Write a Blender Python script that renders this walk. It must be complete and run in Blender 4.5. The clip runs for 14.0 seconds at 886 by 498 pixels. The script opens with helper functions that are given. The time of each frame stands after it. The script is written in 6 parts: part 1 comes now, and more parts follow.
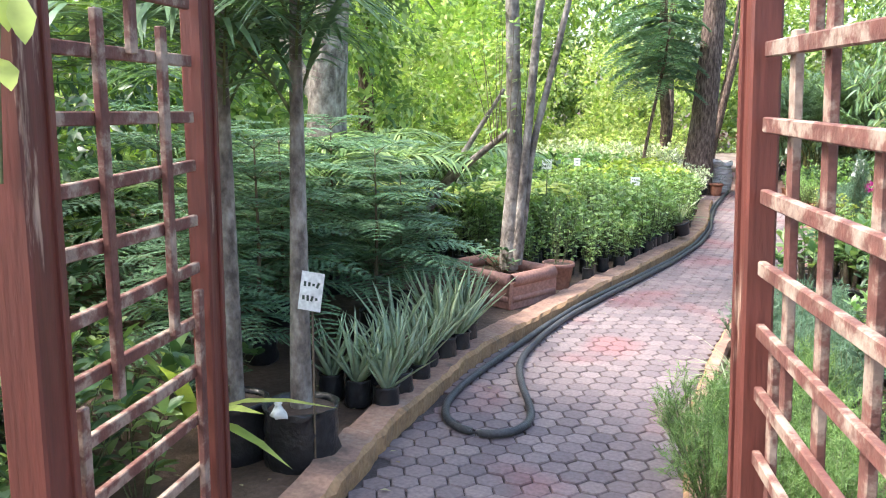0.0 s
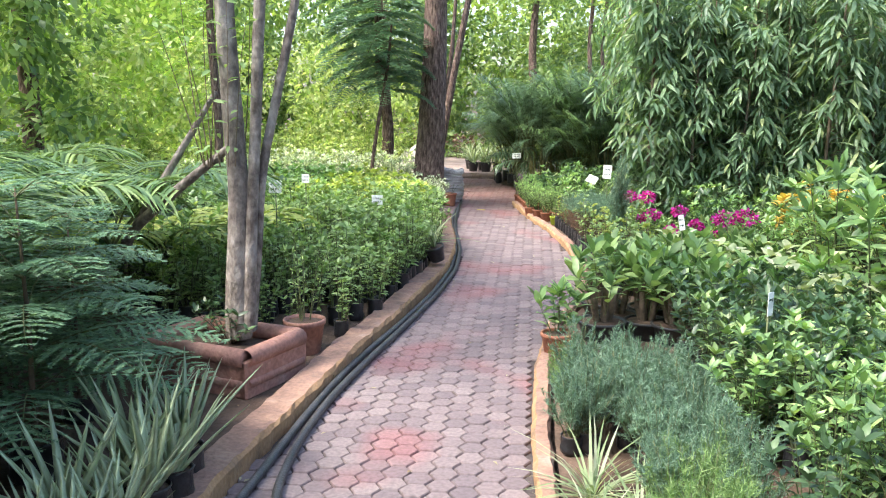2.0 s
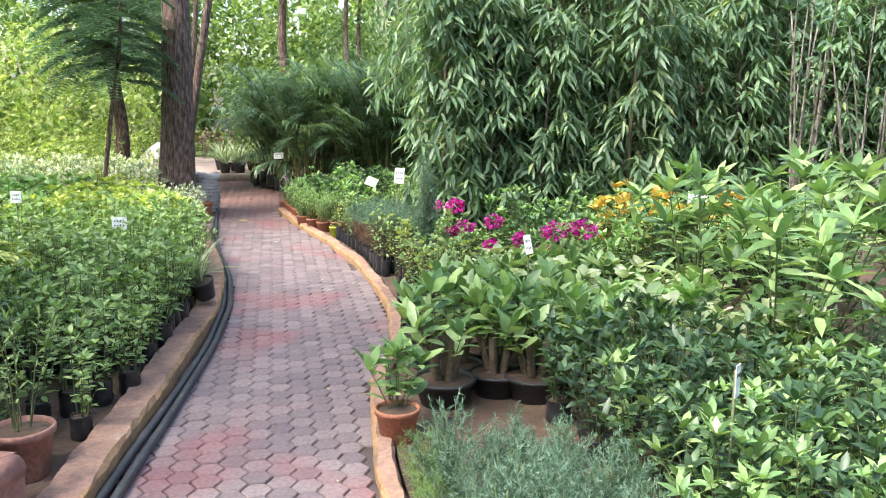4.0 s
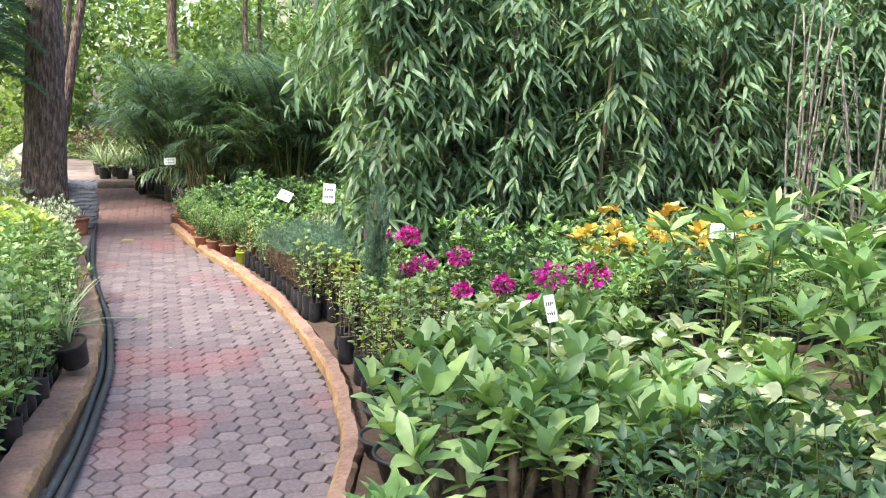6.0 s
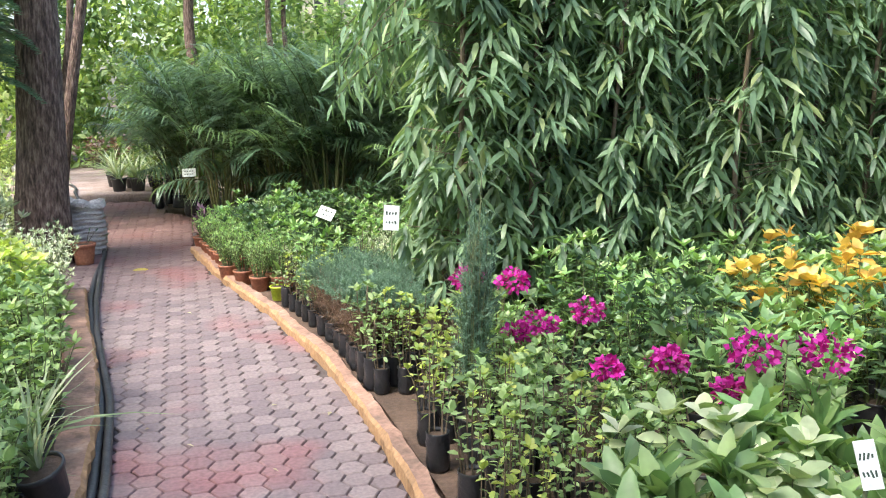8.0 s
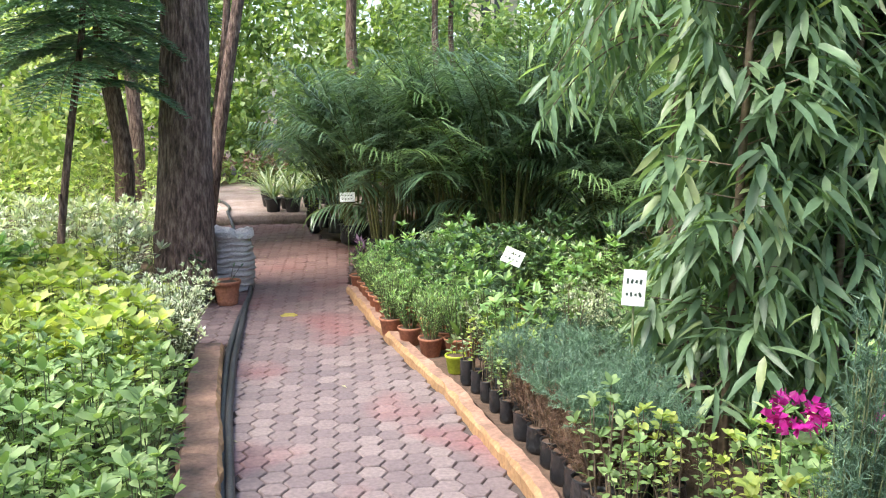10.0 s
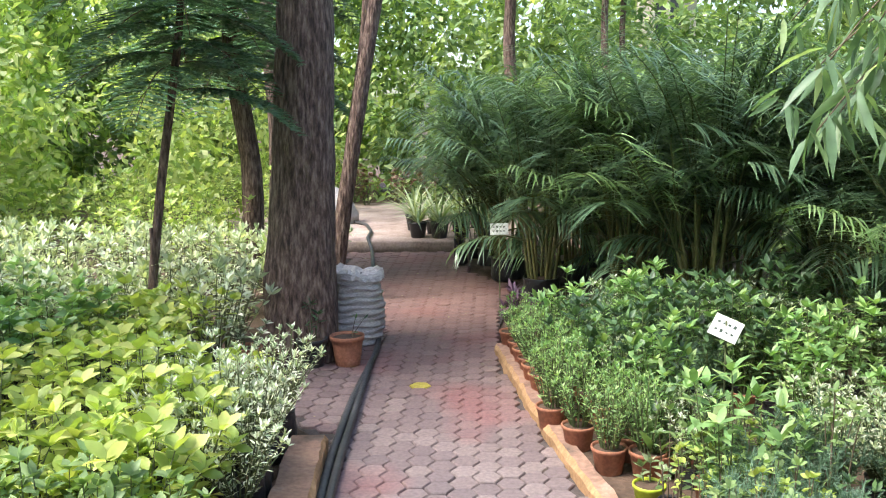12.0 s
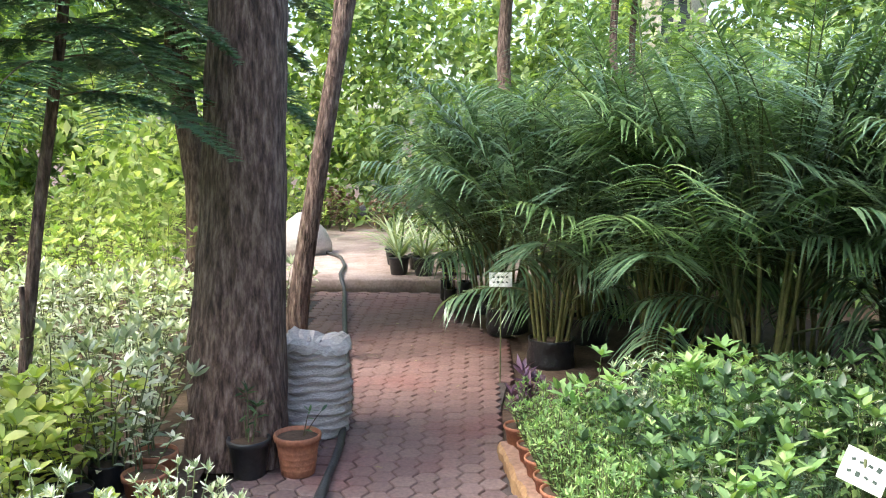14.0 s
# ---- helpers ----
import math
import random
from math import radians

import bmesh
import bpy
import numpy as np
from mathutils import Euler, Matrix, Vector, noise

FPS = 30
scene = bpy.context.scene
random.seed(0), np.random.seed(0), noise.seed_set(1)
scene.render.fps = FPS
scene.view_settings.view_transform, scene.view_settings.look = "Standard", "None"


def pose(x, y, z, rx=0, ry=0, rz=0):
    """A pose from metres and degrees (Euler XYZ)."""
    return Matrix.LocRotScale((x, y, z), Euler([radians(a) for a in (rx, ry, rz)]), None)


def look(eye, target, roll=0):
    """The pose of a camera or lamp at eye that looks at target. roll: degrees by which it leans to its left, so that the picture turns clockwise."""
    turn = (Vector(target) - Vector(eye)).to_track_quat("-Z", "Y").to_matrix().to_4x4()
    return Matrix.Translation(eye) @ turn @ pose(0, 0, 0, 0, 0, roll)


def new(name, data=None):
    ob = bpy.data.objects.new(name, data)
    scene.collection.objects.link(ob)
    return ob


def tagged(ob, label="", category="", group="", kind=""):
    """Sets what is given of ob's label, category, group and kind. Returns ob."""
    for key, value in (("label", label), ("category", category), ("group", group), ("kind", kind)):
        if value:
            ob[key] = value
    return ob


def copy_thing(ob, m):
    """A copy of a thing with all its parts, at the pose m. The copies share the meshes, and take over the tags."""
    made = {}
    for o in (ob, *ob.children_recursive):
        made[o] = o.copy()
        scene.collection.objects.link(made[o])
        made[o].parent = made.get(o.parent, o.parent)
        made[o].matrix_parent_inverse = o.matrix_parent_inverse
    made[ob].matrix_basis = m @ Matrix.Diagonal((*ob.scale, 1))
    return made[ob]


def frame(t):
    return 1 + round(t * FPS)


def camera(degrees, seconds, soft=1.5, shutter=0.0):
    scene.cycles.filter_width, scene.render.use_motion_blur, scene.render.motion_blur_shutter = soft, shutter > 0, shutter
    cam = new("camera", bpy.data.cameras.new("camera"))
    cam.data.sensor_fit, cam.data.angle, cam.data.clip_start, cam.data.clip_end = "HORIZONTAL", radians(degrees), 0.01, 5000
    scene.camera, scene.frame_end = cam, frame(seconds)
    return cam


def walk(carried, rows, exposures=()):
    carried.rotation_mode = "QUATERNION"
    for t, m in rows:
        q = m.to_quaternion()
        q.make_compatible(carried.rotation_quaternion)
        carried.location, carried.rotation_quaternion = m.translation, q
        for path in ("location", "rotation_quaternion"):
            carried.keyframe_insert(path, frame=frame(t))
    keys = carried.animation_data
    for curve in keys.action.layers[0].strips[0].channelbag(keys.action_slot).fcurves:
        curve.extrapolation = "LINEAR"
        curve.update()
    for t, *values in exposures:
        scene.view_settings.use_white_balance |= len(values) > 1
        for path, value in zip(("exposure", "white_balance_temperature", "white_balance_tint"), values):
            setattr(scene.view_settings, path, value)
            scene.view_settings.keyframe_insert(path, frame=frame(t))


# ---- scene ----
cam = camera(54.3, 14.0, soft=1.1)
PATH = [
    (0, (0.101, 1.297, 1.487), (-0.739, 3.078, 1.134), 0.5),
    (0.5, (-0.099, 1.667, 1.486), (-0.828, 3.493, 1.121), 1.0),
    (1, (-0.285, 2.035, 1.485), (-0.75, 3.945, 1.117), -0.1),
    (1.5, (-0.425, 2.412, 1.486), (-0.763, 4.353, 1.144), 0.1),
    (2, (-0.551, 2.766, 1.482), (-0.758, 4.726, 1.143), 0.1),
    (2.5, (-0.656, 3.101, 1.479), (-0.64, 5.068, 1.12), -0.5),
    (3, (-0.733, 3.445, 1.482), (-0.656, 5.413, 1.136), -0.6),
    (3.5, (-0.819, 3.79, 1.484), (-0.648, 5.752, 1.136), -0.4),
    (3.7, (-0.842, 3.934, 1.485), (-0.575, 5.884, 1.133), -0.5),
    (6, (-0.938, 5.607, 1.463), (-0.323, 7.478, 1.115), 1.3),
    (6.5, (-0.926, 5.978, 1.462), (-0.214, 7.814, 1.108), 0.9),
    (7, (-0.902, 6.347, 1.457), (-0.167, 8.172, 1.097), 0.7),
    (7.5, (-0.885, 6.714, 1.454), (-0.216, 8.562, 1.086), 0.7),
    (8, (-0.877, 7.088, 1.452), (-0.314, 8.973, 1.09), -0.4),
    (8.5, (-0.88, 7.469, 1.45), (-0.508, 9.403, 1.103), 0.4),
    (8.7, (-0.882, 7.618, 1.45), (-0.518, 9.555, 1.108), 0.3),
    (10.8, (-0.897, 9.135, 1.449), (-0.875, 11.108, 1.126), -1.2),
    (11, (-0.891, 9.276, 1.448), (-0.936, 11.249, 1.128), -1.4),
    (11.5, (-0.863, 9.624, 1.448), (-1.003, 11.594, 1.132), -1.1),
    (12, (-0.848, 9.986, 1.452), (-0.973, 11.959, 1.153), -0.8),
    (12.5, (-0.845, 10.345, 1.454), (-0.939, 12.32, 1.155), -0.1),
    (13, (-0.885, 10.693, 1.458), (-1.006, 12.667, 1.16), 0.5),
    (13.5, (-0.937, 11.03, 1.468), (-1.056, 13.005, 1.178), 0.4),
    (14, (-0.957, 11.365, 1.474), (-1.042, 13.346, 1.212), 0.2),
]
walk(cam, [(t, look(eye, target, roll)) for t, eye, target, roll in PATH],
     exposures=[(0.0, 2.28), (1.0, 2.18), (2.0, 1.97), (7.0, 1.88), (11.0, 1.74), (12.5, 1.78), (14.0, 1.95)])

# ---- light ----
SUN_ELEV, SUN_AZ = math.radians(56), math.radians(-116)   # azimuth from +y towards +x
world = bpy.data.worlds.new("sky")
scene.world = world
world.use_nodes = True
wn = world.node_tree.nodes
sky = wn.new("ShaderNodeTexSky")
sky.sky_type = 'NISHITA'
sky.sun_disc = False
sky.sun_elevation = SUN_ELEV
sky.sun_rotation = SUN_AZ
sky.dust_density = 3.0
world.node_tree.links.new(sky.outputs[0], wn["Background"].inputs[0])
wn["Background"].inputs[1].default_value = 0.15
sun_data = bpy.data.lights.new("sun", 'SUN')
sun_data.energy = 1.9
sun_data.angle = math.radians(20.0)
sun_data.color = (1.0, 0.97, 0.91)
sun_lamp = new("sun", sun_data)
to_sun = Vector((math.sin(SUN_AZ) * math.cos(SUN_ELEV), math.cos(SUN_AZ) * math.cos(SUN_ELEV), math.sin(SUN_ELEV)))
sun_lamp.matrix_world = Matrix.Translation((0, 0, 12)) @ to_sun.to_track_quat('Z', 'Y').to_matrix().to_4x4()

# ---- materials ----
def mat_base(name):
    m = bpy.data.materials.new(name)
    m.use_nodes = True
    nt = m.node_tree
    return m, nt, nt.nodes["Principled BSDF"]


def ramp(nt, stops):
    r = nt.nodes.new("ShaderNodeValToRGB")
    el = r.color_ramp.elements
    el[0].position, el[0].color = stops[0][0], (*stops[0][1], 1)
    el[1].position, el[1].color = stops[-1][0], (*stops[-1][1], 1)
    for p, c in stops[1:-1]:
        e = el.new(p)
        e.color = (*c, 1)
    return r


def leaf_mat(name, stops, rough=0.45, through_light=0.3, scale=14.0, mottle=0.25, pale=0.26):
    """A leaf: colour by leaf, mottled, with light passing through."""
    m, nt, b = mat_base(name)
    geo = nt.nodes.new("ShaderNodeNewGeometry")
    stops = [(p, tuple((1 - pale) * k + pale * (0.3 * c[0] + 0.6 * c[1] + 0.1 * c[2]) for k in c)) for p, c in stops]
    r = ramp(nt, stops)
    nt.links.new(geo.outputs["Random Per Island"], r.inputs[0])
    tc = nt.nodes.new("ShaderNodeTexCoord")
    no = nt.nodes.new("ShaderNodeTexNoise")
    no.inputs["Scale"].default_value = scale
    no.inputs["Detail"].default_value = 3
    nt.links.new(tc.outputs["Object"], no.inputs[0])
    mr = nt.nodes.new("ShaderNodeMapRange")
    mr.inputs[1].default_value, mr.inputs[2].default_value = 0.3, 0.7
    mr.inputs[3].default_value, mr.inputs[4].default_value = 1 - mottle, 1 + mottle
    nt.links.new(no.outputs[0], mr.inputs[0])
    oi = nt.nodes.new("ShaderNodeObjectInfo")
    mo = nt.nodes.new("ShaderNodeMapRange")
    mo.inputs[3].default_value, mo.inputs[4].default_value = 0.82, 1.18
    nt.links.new(oi.outputs["Random"], mo.inputs[0])
    mu = nt.nodes.new("ShaderNodeMath")
    mu.operation = 'MULTIPLY'
    nt.links.new(mr.outputs[0], mu.inputs[0])
    nt.links.new(mo.outputs[0], mu.inputs[1])
    sc = nt.nodes.new("ShaderNodeVectorMath")
    sc.operation = 'SCALE'
    nt.links.new(r.outputs[0], sc.inputs[0])
    nt.links.new(mu.outputs[0], sc.inputs["Scale"])
    nt.links.new(sc.outputs[0], b.inputs["Base Color"])
    b.inputs["Roughness"].default_value = rough
    tr = nt.nodes.new("ShaderNodeBsdfTranslucent")
    warm = nt.nodes.new("ShaderNodeVectorMath")
    warm.operation = 'MULTIPLY'
    warm.inputs[1].default_value = (1.25, 1.3, 0.6)
    nt.links.new(sc.outputs[0], warm.inputs[0])
    nt.links.new(warm.outputs[0], tr.inputs[0])
    mix = nt.nodes.new("ShaderNodeMixShader")
    mix.inputs[0].default_value = through_light
    nt.links.new(b.outputs[0], mix.inputs[1])
    nt.links.new(tr.outputs[0], mix.inputs[2])
    nt.links.new(mix.outputs[0], nt.nodes["Material Output"].inputs[0])
    return m


def solid_mat(name, stops, rough=0.8, scale=6.0, bump=0.3, bump_scale=60.0, stretch=(1, 1, 1), by_object=0.0, metal=0.0, relief=0.01):
    """A surface with colour varied by noise at two scales and a fine relief."""
    m, nt, b = mat_base(name)
    tc = nt.nodes.new("ShaderNodeTexCoord")
    mp = nt.nodes.new("ShaderNodeMapping")
    mp.inputs["Scale"].default_value = stretch
    nt.links.new(tc.outputs["Object"], mp.inputs[0])
    n1 = nt.nodes.new("ShaderNodeTexNoise")
    n1.inputs["Scale"].default_value = scale
    n1.inputs["Detail"].default_value = 6
    n1.inputs["Roughness"].default_value = 0.65
    nt.links.new(mp.outputs[0], n1.inputs[0])
    r = ramp(nt, stops)
    nt.links.new(n1.outputs[0], r.inputs[0])
    n2 = nt.nodes.new("ShaderNodeTexNoise")
    n2.inputs["Scale"].default_value = bump_scale
    n2.inputs["Detail"].default_value = 4
    nt.links.new(mp.outputs[0], n2.inputs[0])
    mr = nt.nodes.new("ShaderNodeMapRange")
    mr.inputs[1].default_value, mr.inputs[2].default_value = 0.3, 0.7
    mr.inputs[3].default_value, mr.inputs[4].default_value = 0.8, 1.2
    nt.links.new(n2.outputs[0], mr.inputs[0])
    sc = nt.nodes.new("ShaderNodeVectorMath")
    sc.operation = 'SCALE'
    nt.links.new(r.outputs[0], sc.inputs[0])
    last = mr.outputs[0]
    if by_object:
        oi = nt.nodes.new("ShaderNodeObjectInfo")
        mo = nt.nodes.new("ShaderNodeMapRange")
        mo.inputs[3].default_value, mo.inputs[4].default_value = 1 - by_object, 1 + by_object
        nt.links.new(oi.outputs["Random"], mo.inputs[0])
        mu = nt.nodes.new("ShaderNodeMath")
        mu.operation = 'MULTIPLY'
        nt.links.new(last, mu.inputs[0])
        nt.links.new(mo.outputs[0], mu.inputs[1])
        last = mu.outputs[0]
    nt.links.new(last, sc.inputs["Scale"])
    nt.links.new(sc.outputs[0], b.inputs["Base Color"])
    b.inputs["Roughness"].default_value = rough
    b.inputs["Metallic"].default_value = metal
    bp = nt.nodes.new("ShaderNodeBump")
    bp.inputs["Strength"].default_value = bump
    bp.inputs["Distance"].default_value = relief
    nt.links.new(n2.outputs[0], bp.inputs["Height"])
    nt.links.new(bp.outputs[0], b.inputs["Normal"])
    return m


def paver_mat(name, joined):
    """Purplish-grey concrete with worn red and ochre pigment; each piece its own tone."""
    m, nt, b = mat_base(name)
    if joined:
        src = nt.nodes.new("ShaderNodeNewGeometry").outputs["Random Per Island"]
    else:
        src = nt.nodes.new("ShaderNodeObjectInfo").outputs["Random"]
    tone = ramp(nt, [(0.0, (0.15, 0.115, 0.12)), (0.5, (0.19, 0.145, 0.145)), (1.0, (0.235, 0.185, 0.18))])
    nt.links.new(src, tone.inputs[0])
    geo = nt.nodes.new("ShaderNodeNewGeometry")
    big = nt.nodes.new("ShaderNodeTexNoise")
    big.inputs["Scale"].default_value = 1.3
    big.inputs["Detail"].default_value = 2
    nt.links.new(geo.outputs["Position"], big.inputs[0])
    red_mask = ramp(nt, [(0.54, (0, 0, 0)), (0.70, (0.6, 0.6, 0.6))])
    nt.links.new(big.outputs[0], red_mask.inputs[0])
    mixr = nt.nodes.new("ShaderNodeMix")
    mixr.data_type = 'RGBA'
    mixr.inputs[7].default_value = (0.27, 0.095, 0.095, 1)
    nt.links.new(red_mask.outputs[0], mixr.inputs[0])
    nt.links.new(tone.outputs[0], mixr.inputs[6])
    # the batch laid towards the far end is brick red
    xyz = nt.nodes.new("ShaderNodeSeparateXYZ")
    nt.links.new(geo.outputs["Position"], xyz.inputs[0])
    batch = nt.nodes.new("ShaderNodeMapRange")
    batch.inputs[1].default_value, batch.inputs[2].default_value = 13.2, 16.2
    batch.inputs[4].default_value = 0.62
    nt.links.new(xyz.outputs[1], batch.inputs[0])
    mixb = nt.nodes.new("ShaderNodeMix")
    mixb.data_type = 'RGBA'
    mixb.inputs[7].default_value = (0.20, 0.095, 0.075, 1)
    nt.links.new(batch.outputs[0], mixb.inputs[0])
    nt.links.new(mixr.outputs[2], mixb.inputs[6])
    fine = nt.nodes.new("ShaderNodeTexNoise")
    fine.inputs["Scale"].default_value = 55
    fine.inputs["Detail"].default_value = 5
    nt.links.new(geo.outputs["Position"], fine.inputs[0])
    mr = nt.nodes.new("ShaderNodeMapRange")
    mr.inputs[1].default_value, mr.inputs[2].default_value = 0.3, 0.7
    mr.inputs[3].default_value, mr.inputs[4].default_value = 0.75, 1.2
    nt.links.new(fine.outputs[0], mr.inputs[0])
    sc = nt.nodes.new("ShaderNodeVectorMath")
    sc.operation = 'SCALE'
    nt.links.new(mixb.outputs[2], sc.inputs[0])
    nt.links.new(mr.outputs[0], sc.inputs["Scale"])
    nt.links.new(sc.outputs[0], b.inputs["Base Color"])
    b.inputs["Roughness"].default_value = 0.72
    bp = nt.nodes.new("ShaderNodeBump")
    bp.inputs["Strength"].default_value = 0.25
    bp.inputs["Distance"].default_value = 0.004
    nt.links.new(fine.outputs[0], bp.inputs["Height"])
    nt.links.new(bp.outputs[0], b.inputs["Normal"])
    return m


M = {}
M["soil"] = solid_mat("soil", [(0.3, (0.05, 0.032, 0.022)), (0.55, (0.11, 0.07, 0.048)), (0.75, (0.17, 0.11, 0.08))], 0.95, 3, 0.8, 40)
M["grout"] = solid_mat("grout", [(0.3, (0.045, 0.035, 0.035)), (0.7, (0.10, 0.08, 0.075))], 0.95, 8, 0.5, 80)
M["paver"] = paver_mat("paver_piece", False)
M["paver_far"] = paver_mat("paver_far", True)
M["kerb"] = solid_mat("kerb_plaster", [(0.30, (0.12, 0.085, 0.065)), (0.45, (0.27, 0.16, 0.12)), (0.6, (0.34, 0.205, 0.145)), (0.75, (0.40, 0.29, 0.235))], 0.85, 5, 0.5, 45)
M["kerb_face"] = solid_mat("kerb_painted_face", [(0.3, (0.20, 0.13, 0.08)), (0.45, (0.33, 0.19, 0.095)), (0.65, (0.39, 0.235, 0.12)), (0.8, (0.50, 0.38, 0.25))], 0.8, 6, 0.5, 45)
M["terracotta"] = solid_mat("terracotta", [(0.3, (0.28, 0.11, 0.065)), (0.6, (0.40, 0.165, 0.095)), (0.8, (0.46, 0.25, 0.17))], 0.75, 9, 0.2, 70, by_object=0.15)
M["yellow_paver"] = solid_mat("yellow_paver", [(0.3, (0.34, 0.27, 0.04)), (0.7, (0.45, 0.37, 0.07))], 0.8, 20, 0.3, 60)
M["old_clay"] = solid_mat("weathered_clay", [(0.3, (0.23, 0.11, 0.085)), (0.55, (0.33, 0.17, 0.13)), (0.75, (0.40, 0.25, 0.2))], 0.7, 6, 0.25, 50)
M["black_plastic"] = solid_mat("black_plastic", [(0.3, (0.012, 0.012, 0.014)), (0.7, (0.03, 0.031, 0.034))], 0.32, 20, 0.6, 35)
M["pot_plastic"] = solid_mat("dark_pot_plastic", [(0.3, (0.02, 0.022, 0.025)), (0.7, (0.045, 0.047, 0.05))], 0.45, 10, 0.15, 60)
M["lime_pot"] = solid_mat("lime_plastic", [(0.3, (0.36, 0.45, 0.03)), (0.7, (0.48, 0.56, 0.06))], 0.4, 8, 0.1, 60)
M["hose"] = solid_mat("hose_rubber", [(0.3, (0.03, 0.031, 0.034)), (0.7, (0.075, 0.073, 0.075))], 0.5, 10, 0.3, 90)
M["bark_dark"] = solid_mat("dark_bark", [(0.36, (0.045, 0.027, 0.022)), (0.5, (0.145, 0.09, 0.074)), (0.64, (0.28, 0.20, 0.165))], 0.92, 42, 1.0, 60, (1, 1, 0.22), relief=0.04)
M["bark_pale"] = solid_mat("pale_bark", [(0.36, (0.09, 0.07, 0.058)), (0.5, (0.21, 0.175, 0.15)), (0.66, (0.36, 0.32, 0.28))], 0.85, 14, 0.8, 34, (1, 1, 0.6), relief=0.02)
M["stem_green"] = solid_mat("green_stem", [(0.3, (0.06, 0.08, 0.03)), (0.7, (0.15, 0.17, 0.07))], 0.7, 12, 0.2, 50)
M["stem_brown"] = solid_mat("brown_stem", [(0.3, (0.07, 0.05, 0.032)), (0.7, (0.2, 0.15, 0.1))], 0.85, 12, 0.3, 50)
M["gate_paint"] = solid_mat("red_brown_gate_paint", [(0.30, (0.42, 0.29, 0.22)), (0.37, (0.105, 0.030, 0.022)), (0.6, (0.145, 0.038, 0.027)), (0.76, (0.19, 0.056, 0.038)), (0.83, (0.46, 0.33, 0.26))], 0.55, 11, 0.3, 55, (1, 1, 0.12))
M["slat_paint"] = solid_mat("flaking_slat_paint", [(0.38, (0.12, 0.042, 0.033)), (0.49, (0.15, 0.065, 0.05)), (0.56, (0.29, 0.21, 0.165)), (0.78, (0.40, 0.31, 0.25))], 0.7, 8, 0.4, 50)
M["sack"] = solid_mat("woven_sack", [(0.3, (0.38, 0.34, 0.325)), (0.7, (0.58, 0.53, 0.51))], 0.6, 7, 0.6, 60, (1, 1, 3))
M["white_card"] = solid_mat("white_card", [(0.3, (0.68, 0.70, 0.68)), (0.7, (0.80, 0.81, 0.79))], 0.6, 20, 0.05, 60)
M["ink"] = solid_mat("ink", [(0.3, (0.03, 0.05, 0.04)), (0.7, (0.06, 0.09, 0.07))], 0.7, 20, 0.05, 60)
M["concrete"] = solid_mat("stained_concrete", [(0.3, (0.2, 0.14, 0.12)), (0.5, (0.36, 0.27, 0.24)), (0.75, (0.46, 0.38, 0.34))], 0.85, 3, 0.3, 50)
M["wall"] = solid_mat("cream_wall", [(0.3, (0.45, 0.38, 0.30)), (0.7, (0.6, 0.54, 0.45))], 0.85, 3, 0.2, 40)
M["dark_frame"] = solid_mat("dark_window", [(0.3, (0.03, 0.03, 0.03)), (0.7, (0.07, 0.07, 0.07))], 0.3, 8, 0.1, 40)

M["l_seedling"] = leaf_mat("seedling_leaf", [(0, (0.12, 0.23, 0.045)), (0.5, (0.2, 0.36, 0.075)), (1, (0.34, 0.49, 0.13))], 0.5, 0.35)
M["l_lime"] = leaf_mat("lime_leaf", [(0, (0.22, 0.33, 0.04)), (0.5, (0.38, 0.48, 0.07)), (1, (0.56, 0.6, 0.13))], 0.5, 0.4, pale=0.14)
M["l_broad"] = leaf_mat("broad_leaf", [(0, (0.07, 0.18, 0.04)), (0.5, (0.16, 0.32, 0.06)), (1, (0.36, 0.52, 0.12))], 0.38, 0.3)
M["l_deep"] = leaf_mat("deep_green_leaf", [(0, (0.025, 0.075, 0.028)), (0.6, (0.05, 0.13, 0.035)), (1, (0.1, 0.22, 0.05))], 0.4, 0.25)
M["l_ashoka"] = leaf_mat("weeping_leaf", [(0, (0.09, 0.19, 0.09)), (0.55, (0.15, 0.29, 0.13)), (0.88, (0.22, 0.37, 0.15)), (1, (0.34, 0.43, 0.13))], 0.42, 0.42)
M["l_palm"] = leaf_mat("palm_leaf", [(0, (0.06, 0.15, 0.075)), (0.6, (0.11, 0.235, 0.105)), (1, (0.20, 0.34, 0.15))], 0.34, 0.28)
M["l_palm_young"] = leaf_mat("young_palm_leaf", [(0, (0.10, 0.22, 0.05)), (0.6, (0.17, 0.33, 0.08)), (1, (0.28, 0.44, 0.13))], 0.36, 0.3)
M["stem_cane"] = solid_mat("yellow_green_cane", [(0.3, (0.10, 0.11, 0.035)), (0.7, (0.24, 0.22, 0.08))], 0.6, 12, 0.2, 50)
M["l_fresh"] = leaf_mat("fresh_green_leaf", [(0, (0.14, 0.30, 0.09)), (0.5, (0.23, 0.42, 0.12)), (1, (0.38, 0.54, 0.17))], 0.42, 0.35, pale=0.15)
M["l_pine"] = leaf_mat("fern_pine_needles", [(0, (0.06, 0.16, 0.075)), (0.6, (0.11, 0.26, 0.12)), (1, (0.17, 0.34, 0.15))], 0.5, 0.25)
M["l_juniper"] = leaf_mat("blue_green_needles", [(0, (0.075, 0.17, 0.10)), (0.6, (0.125, 0.26, 0.155)), (1, (0.19, 0.34, 0.2))], 0.55, 0.25)
M["l_feather"] = leaf_mat("feathery_green_needles", [(0, (0.09, 0.2, 0.03)), (0.6, (0.15, 0.3, 0.045)), (1, (0.24, 0.4, 0.07))], 0.55, 0.3)
